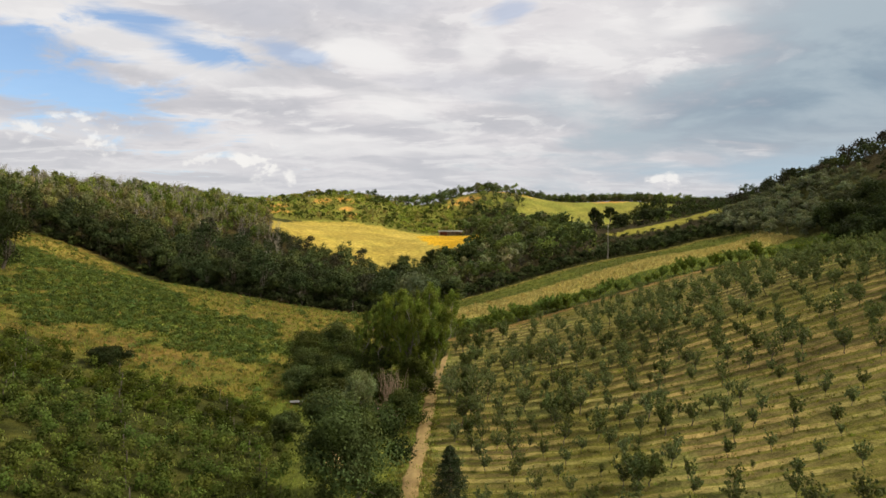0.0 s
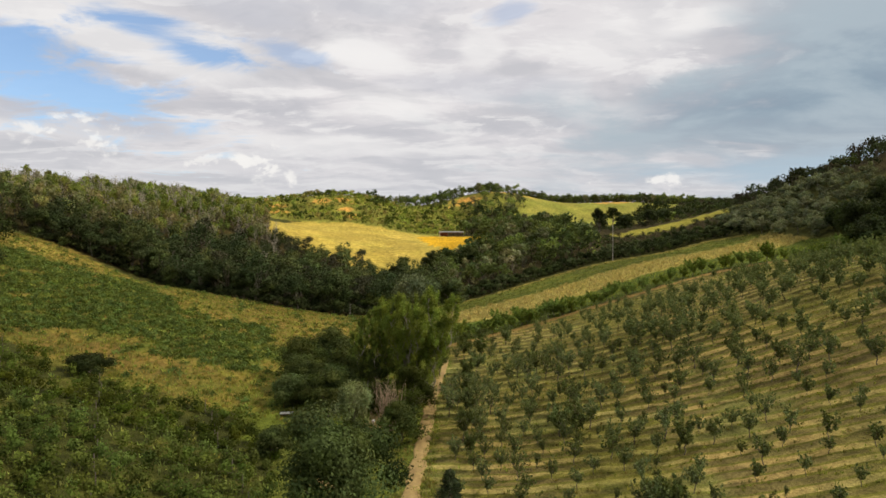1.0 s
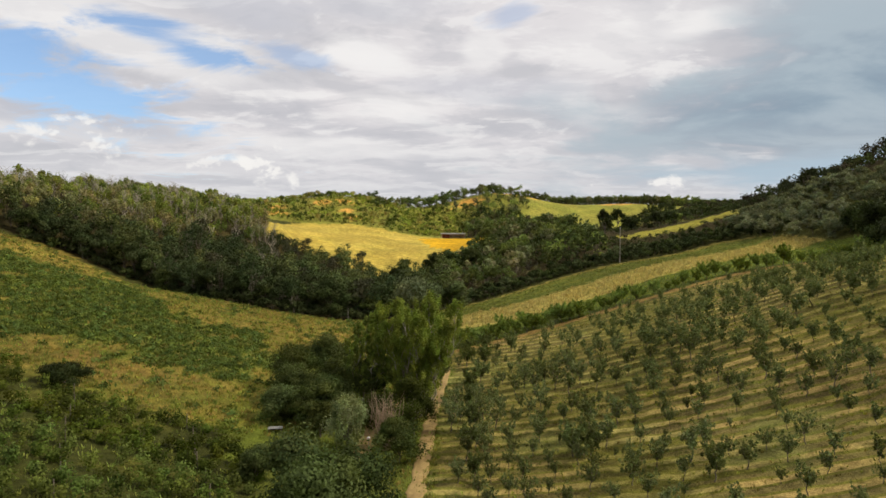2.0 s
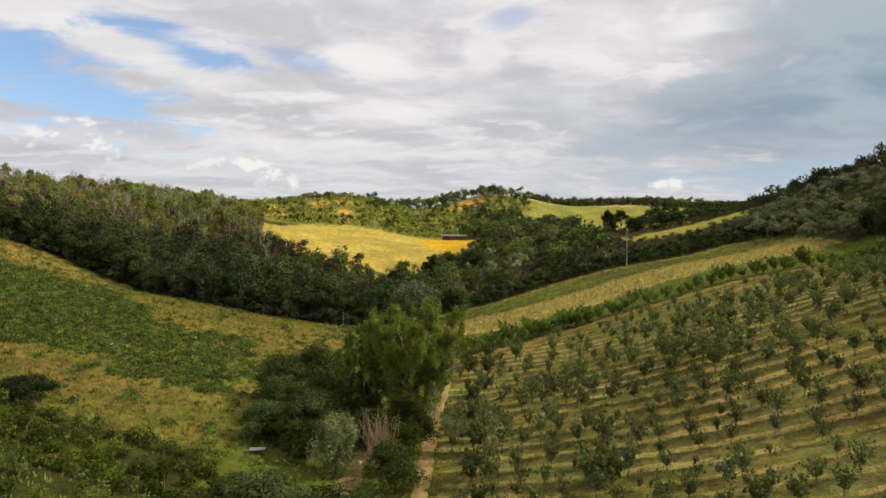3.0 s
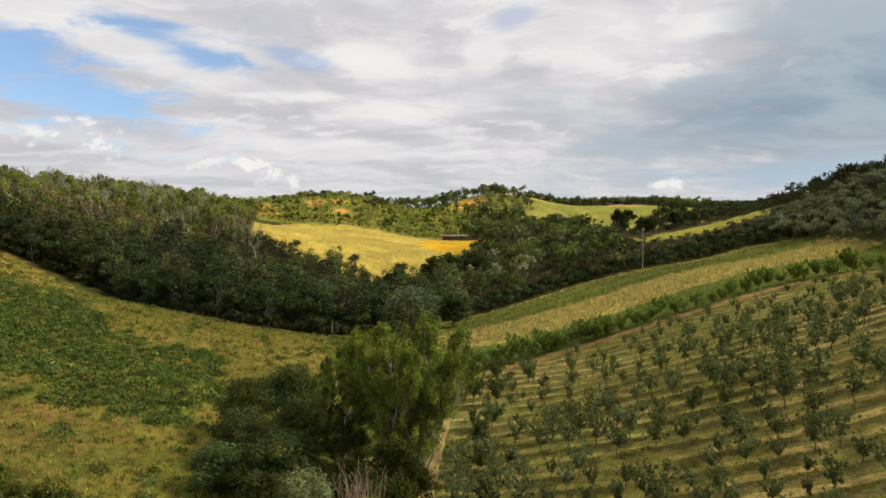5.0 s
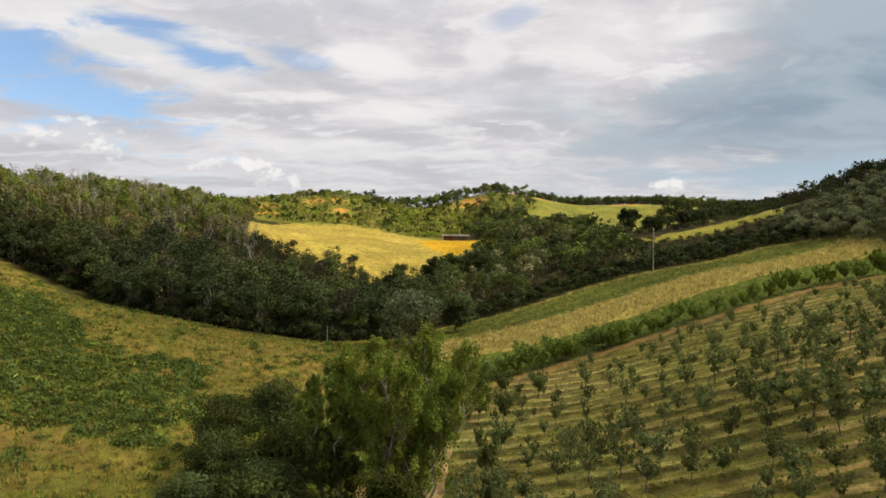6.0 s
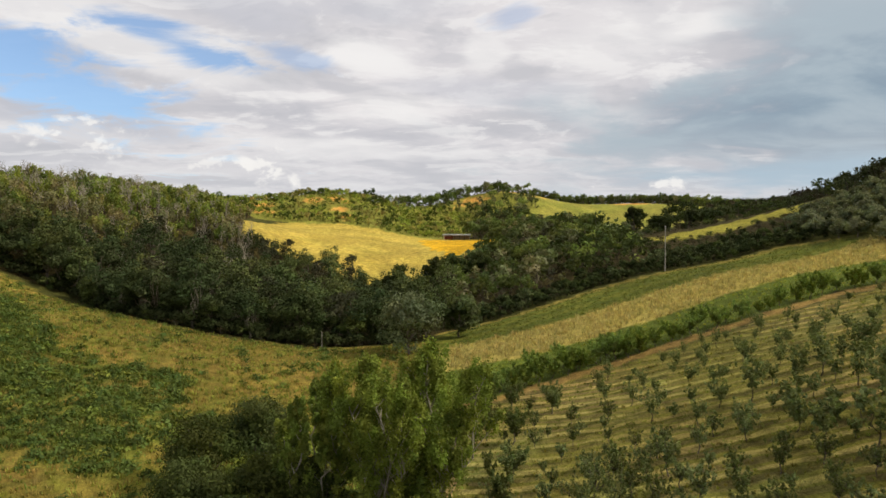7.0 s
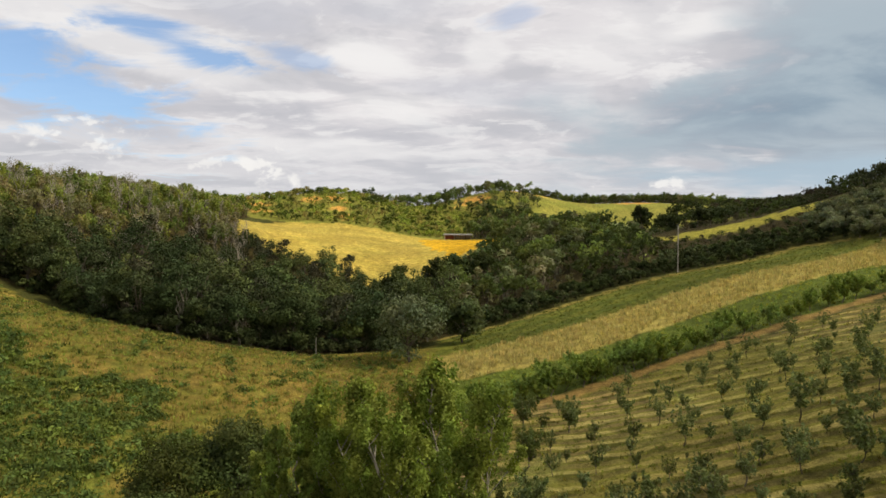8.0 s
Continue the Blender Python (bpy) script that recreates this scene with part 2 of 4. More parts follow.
def part(name, bm, mat, parent, label=""):
    me = bpy.data.meshes.new(name)
    bm.to_mesh(me)
    bm.free()
    me.materials.append(mat)
    return child(name, me, parent, label)


def tubes(lines, sides=6):
    """Tapered tubes; each line is a list of (point, radius). Gives points and four-cornered faces."""
    vs, fs, base = [], [], 0
    ring = np.linspace(0, 2 * math.pi, sides, endpoint=False)
    for line in lines:
        pts = np.array([p for p, r in line], float)
        for i, (p, r) in enumerate(line):
            d = pts[min(i + 1, len(pts) - 1)] - pts[max(i - 1, 0)]
            d /= np.linalg.norm(d) + 1e-9
            a = np.cross(d, (1, 0, 0) if abs(d[0]) < 0.8 else (0, 1, 0))
            a /= np.linalg.norm(a)
            b = np.cross(d, a)
            vs.append(np.array(p) + r * (np.cos(ring)[:, None] * a + np.sin(ring)[:, None] * b))
        k = len(line)
        for i in range(k - 1):
            for j in range(sides):
                j2 = (j + 1) % sides
                fs.append((base + i * sides + j, base + i * sides + j2, base + (i + 1) * sides + j2, base + (i + 1) * sides + j))
        base += k * sides
    return np.concatenate(vs), np.array(fs)


def unit(v):
    return v / (np.linalg.norm(v, axis=-1, keepdims=True) + 1e-9)


def leaf_cards(rng, at, out, size, aspect=0.6, jitter=0.7):
    """Small pointed leaf sprays at places, facing roughly outwards."""
    k = len(at)
    nor = unit(unit(out) + jitter * rng.normal(size=(k, 3)))
    a = unit(np.cross(nor, rng.normal(size=(k, 3))))
    b = np.cross(nor, a)
    s = size * rng.uniform(0.6, 1.35, (k, 1))
    fold = nor * s * rng.uniform(-0.25, 0.25, (k, 1))
    vs = np.stack([at - a * s, at + b * s * aspect + fold, at + a * s, at - b * s * aspect + fold], 1).reshape(-1, 3)
    return vs, np.arange(4 * k).reshape(-1, 4)


def crown_cards(rng, puffs, per, size, colour, spread=0.22, jitter=0.7, shell=(0.55, 1.05), aspect=0.6):
    """The leaves of a crown: clumps (centre, radii) with leaves near their skins. Each clump has its own tone."""
    at, out, tint = [], [], []
    for centre, radii in puffs:
        k = max(6, int(per * rng.uniform(0.8, 1.2)))
        d = unit(rng.normal(size=(k, 3)))
        r = rng.uniform(*shell, (k, 1)) * (1 + 0.25 * rng.normal(size=(k, 1)) * 0.5)
        at.append(np.array(centre) + d * r * np.array(radii))
        out.append(d / np.array(radii))
        tone = np.array(colour) * (1 + spread * rng.uniform(-1, 1)) * np.array([1 + 0.12 * rng.uniform(-1, 1), 1, 1 + 0.15 * rng.uniform(-1, 1)])
        tint.append(tone * (1 + 0.18 * rng.uniform(-1, 1, (k, 1))))
    at, out, tint = np.concatenate(at), np.concatenate(out), np.concatenate(tint)
    vs, fs = leaf_cards(rng, at, out, size, aspect, jitter)
    return vs, fs, np.repeat(np.clip(tint, 0.005, 0.9), 4, 0)


# ---- the lie of the land ----


def soft(t, w):
    return w * np.logaddexp(0, t / w)


# hills and hollows: place and height, over the valley's own slopes
NEAR_HILLS = [
    (-62, 60, -4.0), (-62, 105, -1.3), (-38, 82, -1.0), (-38, 125, 0.8), (28, 52, -1.3), (28, 85, 0.9), (28, 118, -0.8),
    (58, 75, 4.7), (60, 140, 2.5), (-5, 140, 1.2), (-75, 150, -5.8), (90, 130, -3.9), (30, 150, -0.4), (60, 175, -0.5), (92, 212, 3.2)]
FAR_HILLS = [
    (-150, 170, 5.5), (-90, 190, -3.1), (-30, 190, -18.8), (30, 200, 6.2), (85, 180, -17.1), (135, 170, 20.2), (-170, 250, -4.4), (-110, 250, 2.4),
    (-50, 250, -3.5), (10, 260, 0.2), (70, 255, -6.3), (130, 245, -5.6), (-140, 330, 7.3), (-80, 325, -13.7), (-25, 335, 6.1), (30, 335, -2.6),
    (90, 335, -4.8), (150, 330, -6.8), (-60, 385, 23.0), (-10, 390, -13.1), (40, 400, 11.3), (100, 400, -12.3), (-100, 440, -9.4), (-30, 450, 13.5),
    (25, 450, 22.0), (70, 465, 4.9), (130, 465, 8.1), (190, 450, -3.7), (200, 250, -8.4)]


def height(x, y):
    """The ground's height over the plan."""
    x, y = np.clip(np.asarray(x, float), -380, 380), np.clip(np.asarray(y, float), -160, 760)
    right, left, far = soft(x - 6, 7), soft(-(x + 18), 5), (y - 90) / 100 * np.exp(-np.maximum(y - 150, 0) / 100)
    z = 0.693 + 0.192 * soft(y - 95, 15) - 0.209 * soft(y - 210, 25) - 0.05 * soft(y - 470, 40)
    z = z + 0.245 * right - 0.022 * soft(x - 28, 8) + 0.338 * left - 0.319 * soft(-(x + 70), 20) - 0.26 * soft(x - 150, 30) - 0.04 * right * far - 0.033 * left * far
    for hills, r in ((NEAR_HILLS, 20.0), (FAR_HILLS, 40.0)):
        for a, b, h in hills:
            z = z + h * np.exp(-((x - a) ** 2 + (y - b) ** 2) / (2 * r * r))
    return z


def ripple(x, y, size, seed=0.0):
    """Smooth random waves over the plan, about -1 to 1."""
    rng = np.random.default_rng(int(seed) + 77)
    z = 0
    for octave in range(3):
        for _ in range(5):
            a, ph = rng.uniform(0, 2 * math.pi, 2)
            f = 2 * math.pi / size * 1.9 ** octave * rng.uniform(0.7, 1.4)
            z = z + np.sin((np.cos(a) * x + np.sin(a) * y) * f + ph) * 0.6 ** octave
    return z / 4.2


def within(x, y, poly):
    """Which places lie inside a plan outline."""
    inside = np.zeros(np.shape(x), bool)
    k = len(poly)
    for i in range(k):
        (x1, y1), (x2, y2) = poly[i], poly[(i + 1) % k]
        if y1 != y2:
            inside ^= ((y1 > y) != (y2 > y)) & (x < (x2 - x1) * (y - y1) / (y2 - y1) + x1)
    return inside


def step(t, w):
    return 1 / (1 + np.exp(-np.clip(t / w, -40, 40)))


# plan outlines
LEFT_FIELD = [(-130, 40), (-57, 78), (-48, 76), (-38, 72), (-30, 70), (-21, 68), (-14, 66), (-8, 80), (-3, 100), (1, 140), (-8, 138), (-20, 132), (-34, 128), (-47, 130), (-69, 146), (-90, 152), (-102, 147), (-140, 140)]
VINEYARD = [(-75, -60), (-75, 78), (-57, 77), (-48, 75.5), (-38, 71.5), (-30, 69.5), (-21, 68), (-15.5, 61), (-12.5, 52), (-10.5, 40), (-10, -60)]
ORCHARD = [(-3.6, -60), (-2.4, 10), (-1.7, 45), (-0.9, 62), (0.0, 80), (1.2, 93), (1.2, 101.5), (15, 107), (30, 112), (55, 118), (90, 121), (90, -60)]
YELLOW_FIELD = [(-70, 240), (-54, 232), (-37, 228), (-20, 220), (-6, 222), (12, 250), (26, 285), (20, 304), (6, 320), (-20, 326), (-45, 326), (-76, 318), (-84, 290)]
SUNFLOWERS = [(-14, 312), (-6, 268), (2, 246), (14, 262), (24, 286), (18, 304), (6, 317)]
FAR_FIELD = [(52, 440), (54, 400), (58, 340), (64, 282), (100, 270), (124, 292), (150, 400), (160, 440), (130, 470), (90, 462)]
SLOPE_FIELD = [(56, 214), (60, 207), (70, 204.5), (82, 203), (97, 203), (102, 210), (84, 218), (66, 219)]
GREEN_CORE = [(-73, 96), (-71, 112), (-70, 131), (-58, 120), (-45, 108.5), (-31, 106), (-25, 101), (-24, 92), (-26, 84), (-35, 84), (-42, 86), (-49, 87), (-58, 81)]
OLIVE_GROVE = [(81, 187), (82, 172), (85, 152), (88, 141), (95, 138), (104, 147), (113, 163), (114, 180), (108, 193), (98, 197), (88, 193)]

LEFT_WOOD = [(-100, 150), (-71, 153), (-47, 132), (-34, 130), (-20, 134), (-6, 141), (0, 150), (2, 175), (-4, 205), (-18, 222), (-38, 228), (-56, 228), (-72, 240), (-88, 285), (-92, 325), (-140, 345), (-200, 300), (-190, 230), (-165, 180), (-150, 146)]
VALLEY_WOOD = [(2, 156), (47, 175), (90, 190), (100, 214), (122, 250), (98, 260), (62, 266), (48, 300), (44, 396), (20, 394), (8, 334), (22, 306), (30, 286), (18, 252), (4, 220), (-2, 200), (2, 175)]
CLAY_HILLS = [(-150, 340), (-92, 328), (-76, 322), (-20, 330), (8, 334), (18, 395), (-10, 430), (-60, 410), (-120, 400), (-160, 380)]
FAR_HILL = [(-60, 410), (-10, 425), (20, 395), (54, 402), (52, 442), (88, 466), (130, 474), (160, 444), (230, 430), (240, 470), (190, 500), (90, 500), (30, 480), (-60, 450)]
RIGHT_WOOD = [(93, 131), (95, 112), (120, 90), (165, 95), (185, 200), (215, 330), (185, 400), (165, 430), (150, 395), (118, 326), (100, 318), (90, 290), (122, 250), (104, 218), (108, 198), (115, 182), (115, 162), (105, 145), (96, 136)]
NEAR_LEFT_WOOD = [(-135, 100), (-100, 112), (-92, 128), (-104, 146), (-150, 146), (-190, 120)]


def core_of(x, y):
    """Where the field is thick with green weeds: above zero inside."""
    jx, jy = x + 3.0 * ripple(x, y, 13, 5) + 1.2 * ripple(x, y, 4, 15), y + 3.0 * ripple(x, y, 13, 6) + 1.2 * ripple(x, y, 4, 16)
    a = within(jx, jy, GREEN_CORE) - 0.5 - 0.9 * (ripple(x, y, 9, 17) > 0.7)
    b = 1 - np.hypot((x + 88) / 16, (y - 118) / 14) + 0.35 * ripple(x, y, 9, 5)
    return np.maximum(a, b)


def row_line(x):       # the row of young trees at the orchard's far side
    return 102.0 + 0.46 * x - 0.0027 * x * x


def pale_near(x):
    return 117.3 + 0.33 * x


def pale_far(x):
    return 131.0 + 0.36 * x


def strip_far(x):
    return np.minimum(149.0 + 0.4 * (x - 3), 176.0 - 0.9 * (x - 76))


def field_colour(x, y):
    """Base colours of soil and turf by field."""
    x, y = np.asarray(x, float), np.asarray(y, float)
    jx, jy = x + 1.6 * ripple(x, y, 14, 3) + 0.7 * ripple(x, y, 3.5, 8), y + 1.6 * ripple(x, y, 14, 4) + 0.7 * ripple(x, y, 3.5, 9)
    c = np.empty(x.shape + (3,))
    c[:] = (0.075, 0.08, 0.032)
    rows = np.zeros(x.shape)

    def put(mask, colour, share=1.0):
        share = np.asarray(share * mask)[..., None]
        c[:] = c * (1 - share) + np.array(colour) * share

    # rough ground of the hills: scrub with bare clay
    hill = (y > 318)
    put(hill, (0.29, 0.30, 0.09))
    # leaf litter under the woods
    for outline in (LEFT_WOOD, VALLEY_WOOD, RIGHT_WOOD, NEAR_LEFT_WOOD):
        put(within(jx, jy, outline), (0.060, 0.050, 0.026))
    # left field
    f = within(jx, jy, LEFT_FIELD)
    put(f, (0.118, 0.125, 0.036))
    gold = step(ripple(x, y, 26, 11) + 0.9 * step(x + 52, 8) * step(y - 102, 6) - 0.35, 0.12)
    put(f, (0.245, 0.20, 0.062), 0.8 * gold)
    put(f, (0.20, 0.195, 0.05), 0.7 * step(ripple(x, y, 10, 18) - 0.1, 0.12))
    core = step(core_of(x, y), 0.08)
    put(f, (0.085, 0.118, 0.034), 0.9 * core)
    brown = step(1 - np.hypot((x + 42 + 0.6 * (y - 80)) / 16, (y - 81) / 4.0) + 0.6 * ripple(x, y, 6, 7), 0.12)
    put(f, (0.24, 0.155, 0.07), 0.7 * brown)
    put(f, (0.27, 0.185, 0.075), 0.6 * step(1 - np.hypot((x + 18) / 17, (y - 112) / 12) + 0.7 * ripple(x, y, 6, 19), 0.12))
    dry = step(1 - np.hypot((x + 90) / 16, (y - 142) / 8) + 0.4 * ripple(x, y, 6, 9), 0.12)
    put(f, (0.46, 0.35, 0.13), 0.75 * dry)
    put(f, (0.28, 0.265, 0.065), 0.75 * step(x + 27 + 3 * ripple(x, y, 8, 28), 2) * step(104 - y, 6))
    put(f, (0.15, 0.185, 0.045), 0.55 * step(ripple(x, y, 5, 29) - 0.25, 0.1))
    put(f, (0.30, 0.21, 0.08), 0.5 * step(ripple(x, y, 6.5, 30) - 0.3, 0.1))
    # vineyard floor
    put(within(jx, jy, VINEYARD), (0.06, 0.068, 0.024))
    put(within(jx, jy, VINEYARD), (0.15, 0.15, 0.045), 0.7 * step(ripple(x, y, 9, 56) - 0.45, 0.08))
    # valley floor by the tracks
    put((jx > -20) & (jx < 2) & (jy > 61) & (jy < 100), (0.16, 0.20, 0.045))
    put((jx > -14) & (jx < 2) & (jy > -60) & (jy < 62), (0.14, 0.165, 0.045))
    # orchard
    o = within(jx, jy, ORCHARD)
    put(o, (0.178, 0.174, 0.05))
    rows = np.where(within(x, y + 0.8 * ripple(x, y, 6, 1), ORCHARD), 1.0, 0.0)
    # strips past the orchard
    s = (x > -2) & (x < 92)
    r, a, b, e = row_line(x), pale_near(x), pale_far(x), strip_far(x)
    w = 0.5 * ripple(x, y, 7, 2)
    put(s & (y > r - 1.0) & (y < r + 1.2), (0.34, 0.23, 0.12))
    put(s & (y + w > r + 1.2) & (y < a), (0.12, 0.16, 0.036))
    put(s & (y + w > a) & (y < np.minimum(b + 6, e)), (0.42, 0.355, 0.15))
    put(s & (y + w > b) & (y < e - 2.2), (0.165, 0.18, 0.045))
    put(s & (y + w > b) & (y < e - 2.2), (0.095, 0.13, 0.033), 0.8 * step(np.sin((y - 0.44 * x) * 1.05) + 0.8 * ripple(x, y, 9, 60), 0.25))
    put(s & (y + w > e - 2.2) & (y < e), (0.30, 0.25, 0.10))
    # fields across the valley
    f = within(jx, jy, YELLOW_FIELD)
    put(f, (0.56, 0.43, 0.13))
    put(f, (0.46, 0.39, 0.13), 0.75 * step(ripple(x, y, 26, 21) - 0.05, 0.15))
    put(f, (0.50, 0.41, 0.13), 0.6 * step(ripple(x * 0.35, y, 11, 24) - 0.05, 0.1))
    put(f, (0.66, 0.50, 0.18), 0.5 * step(ripple(x * 0.4, y, 9, 22) - 0.1, 0.15))
    put(within(jx, jy, SUNFLOWERS), (0.74, 0.45, 0.03))
    f = within(jx, jy, FAR_FIELD)
    put(f, (0.36, 0.345, 0.11))
    put(f, (0.27, 0.30, 0.08), 0.8 * step(ripple(x, y, 40, 23), 0.2))
    put(within(jx, jy, SLOPE_FIELD), (0.36, 0.34, 0.085))
    put(within(jx, jy, OLIVE_GROVE), (0.115, 0.12, 0.05))
    # bare clay scars
    for cx, cy, r1, r2 in CLAY:
        bare = step(1 - np.hypot((x - cx) / r1, (y - cy) / r2) + 0.6 * ripple(x, y, 7, 31), 0.1)
        put(np.ones(x.shape, bool), (0.84, 0.46, 0.17), 0.95 * bare)
    return np.clip(c * (0.80, 0.77, 0.44), 0.008, 0.85), rows


CLAY = [(-60, 366, 7, 4), (-56, 350, 4, 4), (-97, 350, 7, 4), (-93, 336, 8, 3), (-50, 339, 4, 4), (16, 424, 9, 8), (50, 444, 12, 8), (128, 462, 13, 9), (-72, 360, 5, 6)]


def stations(*runs):
    """Grid lines: runs of (from, to, step)."""
    return np.concatenate([np.arange(a, b, s) for a, b, s in runs])


def build_ground():
    xs = stations((-3000, -400, 200), (-400, -200, 12), (-200, -100, 3), (-100, 90, 0.9), (90, 200, 3), (200, 400, 12), (400, 3001, 200))
    ys = stations((-2000, -200, 200), (-200, -60, 10), (-60, 20, 2.5), (20, 150, 0.9), (150, 190, 1.5), (190, 480, 2.5), (480, 760, 10), (760, 4000, 200))
    X, Y = np.meshgrid(xs, ys)
    Z = height(X, Y)
    near = ((abs(X) < 110) & (Y < 200))
    Z = Z + np.where(near, 0.10, 0.25) * ripple(X, Y, 5.0, 40) + np.where(near, 0.05, 0.0) * ripple(X, Y, 1.9, 41)
    k, m = len(xs), len(ys)
    i = np.arange(k * m).reshape(m, k)
    faces = np.stack([i[:-1, :-1], i[:-1, 1:], i[1:, 1:], i[1:, :-1]], -1).reshape(-1, 4)
    me = mesh_of("ground", np.stack([X, Y, Z], -1).reshape(-1, 3), faces, GROUND, smooth=True)
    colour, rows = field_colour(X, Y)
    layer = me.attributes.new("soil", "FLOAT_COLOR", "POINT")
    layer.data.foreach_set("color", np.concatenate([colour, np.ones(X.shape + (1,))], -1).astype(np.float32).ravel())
    layer = me.attributes.new("rows", "FLOAT", "POINT")
    layer.data.foreach_set("value", rows.astype(np.float32).ravel())
    return tagged(new("ground", me), "rolling farmland with mown, dry and green fields", "ground", kind="structure")


build_ground()


def dirt_track(label, line, wide, seed):
    """A worn track laid along a plan line, with two ruts and ragged sides."""
    pts = np.array(line, float)
    t = np.concatenate([[0], np.cumsum(np.hypot(*np.diff(pts, axis=0).T))])
    s = np.arange(0, t[-1], 0.35)
    cx, cy = np.interp(s, t, pts[:, 0]), np.interp(s, t, pts[:, 1])
    cx = np.convolve(np.pad(cx, 12, "edge"), np.ones(25) / 25, "valid")
    dx, dy = np.gradient(cx), np.gradient(cy)
    q = np.hypot(dx, dy)
    across = np.linspace(-1, 1, 11)
    half = wide / 2 * (1 + 0.22 * ripple(s, s * 0, 3.0, seed))
    X = cx[:, None] + across * (half * dy / q)[:, None]
    Y = cy[:, None] - across * (half * dx / q)[:, None]
    lift = 0.16 - 0.05 * np.exp(-((abs(across) - 0.5) / 0.18) ** 2) - 0.14 * abs(across) ** 6
    Z = height(X, Y) + 0.10 * ripple(X, Y, 5.0, 40) + 0.05 * ripple(X, Y, 1.9, 41) + lift
    i = np.arange(X.size).reshape(X.shape)
    faces = np.stack([i[:-1, :-1], i[1:, :-1], i[1:, 1:], i[:-1, 1:]], -1).reshape(-1, 4)
    return tagged(new("road", mesh_of("road", np.stack([X, Y, Z], -1).reshape(-1, 3), faces, DIRT, smooth=True)), label, "dirt road", kind="structure")


dirt_track("straight pale dirt track between orchard and trees", [(-5.0, -60), (-3.4, 10), (-2.6, 45), (-1.9, 60), (-1.3, 75), (-0.2, 88), (0.3, 93)], 1.35, 1)
dirt_track("narrow bare dirt lane under the poplars", [(-9.9, 51), (-9.0, 56), (-7.6, 63), (-7.0, 72), (-6.0, 80)], 1.9, 2)

# ---- plants ----


def lines_to_mesh(name, lines, mat, sides=6):
    vs, fs = tubes(lines, sides)
    return mesh_of(name, vs, fs, mat, smooth=True)


def bend(rng, a, b, r0, r1, k=4, wobble=0.06):
    """A limb from a to b that tapers and wanders."""
    a, b = np.array(a, float), np.array(b, float)
    size = np.linalg.norm(b - a)
    out = []
    for i in range(k + 1):
        t = i / k
        p = a + (b - a) * t + (rng.normal(size=3) * size * wobble * math.sin(math.pi * t))
        out.append((p, r0 + (r1 - r0) * t))
    return out


def vase_tree(rng, tall, wide, colour, per=70, size=0.09):
    """A small pruned fruit tree: clear stem, limbs that fan upwards and outwards, loose upright sprays of leaves."""
    fork = tall * rng.uniform(0.26, 0.36)
    lean = rng.normal(size=2) * 0.06 * tall
    lines = [bend(rng, (0, 0, -0.15), (lean[0], lean[1], fork), 0.05 * tall / 2.4, 0.038 * tall / 2.4)]
    puffs = []
    k = rng.integers(8, 11)
    for i in range(k):
        a = 2 * math.pi * (i + rng.uniform(-0.35, 0.35)) / k
        out = wide / 2 * rng.uniform(0.3, 0.85)
        tip = np.array((math.cos(a) * out, math.sin(a) * out, tall * rng.uniform(0.66, 1.0)))
        limb = bend(rng, lines[0][-1][0], tip, 0.026 * tall / 2.4, 0.007, 4, 0.09)
        lines.append(limb)
        for t in (1, 2, 3, 4):
            p = limb[t][0]
            r = wide * (0.03 + 0.024 * t) * rng.uniform(0.75, 1.15)
            puffs.append((p + rng.normal(size=3) * 0.06, (r, r, r * rng.uniform(1.1, 1.8))))
            if t == 1:
                continue
            twig = p + unit(rng.normal(size=3) * (1, 1, 0.5) + (0, 0, 0.9)) * r * 1.7
            lines.append(bend(rng, p, twig, 0.007, 0.003, 2))
            puffs.append((twig, (r * 0.45, r * 0.45, r * 0.8)))
    vs, fs, tint = crown_cards(rng, puffs, per, size, colour, 0.3, shell=(0.1, 1.1), jitter=0.6)
    return lines, (vs, fs, tint)


def round_tree(rng, tall, wide, colour, clumps=26, per=110, size=0.2, low=0.12, flat=0.8, jitter=0.42, spread=0.26):
    """A broad tree: trunk, limbs and a crown of many uneven clumps that reaches low."""
    top = tall * 0.55
    lines = [bend(rng, (0, 0, -0.3), (0.1 * rng.normal(), 0.1 * rng.normal(), top), 0.028 * tall, 0.014 * tall, 5)]
    puffs = []
    centre = tall * (low + 1) / 2
    half = tall * (1 - low) / 2
    lean = rng.normal(size=2) * 0.08 * wide
    for i in range(clumps):
        d = unit(rng.normal(size=3))
        d[2] = abs(d[2]) * 1.0 if rng.random() < 0.62 else d[2]
        reach = rng.uniform(0.45, 1.0)
        r = wide * rng.uniform(0.13, 0.22)
        belly = 1 - 0.25 * max(d[2], 0)
        p = np.array((d[0] * wide / 2 * reach * belly + lean[0] * d[2], d[1] * wide / 2 * reach * belly + lean[1] * d[2], centre + d[2] * half * reach))
        p[2] = min(p[2], tall - r * flat * 0.8)
        puffs.append((p, (r, r, r * flat)))
        if i % 3 == 0:
            root = lines[0][2 + i % 3][0]
            lines.append(bend(rng, root, p, 0.010 * tall, 0.003 * tall, 3, 0.08))
    vs, fs, tint = crown_cards(rng, puffs, per, size, colour, spread, jitter, (0.5, 1.08))
    return lines, (vs, fs, tint)


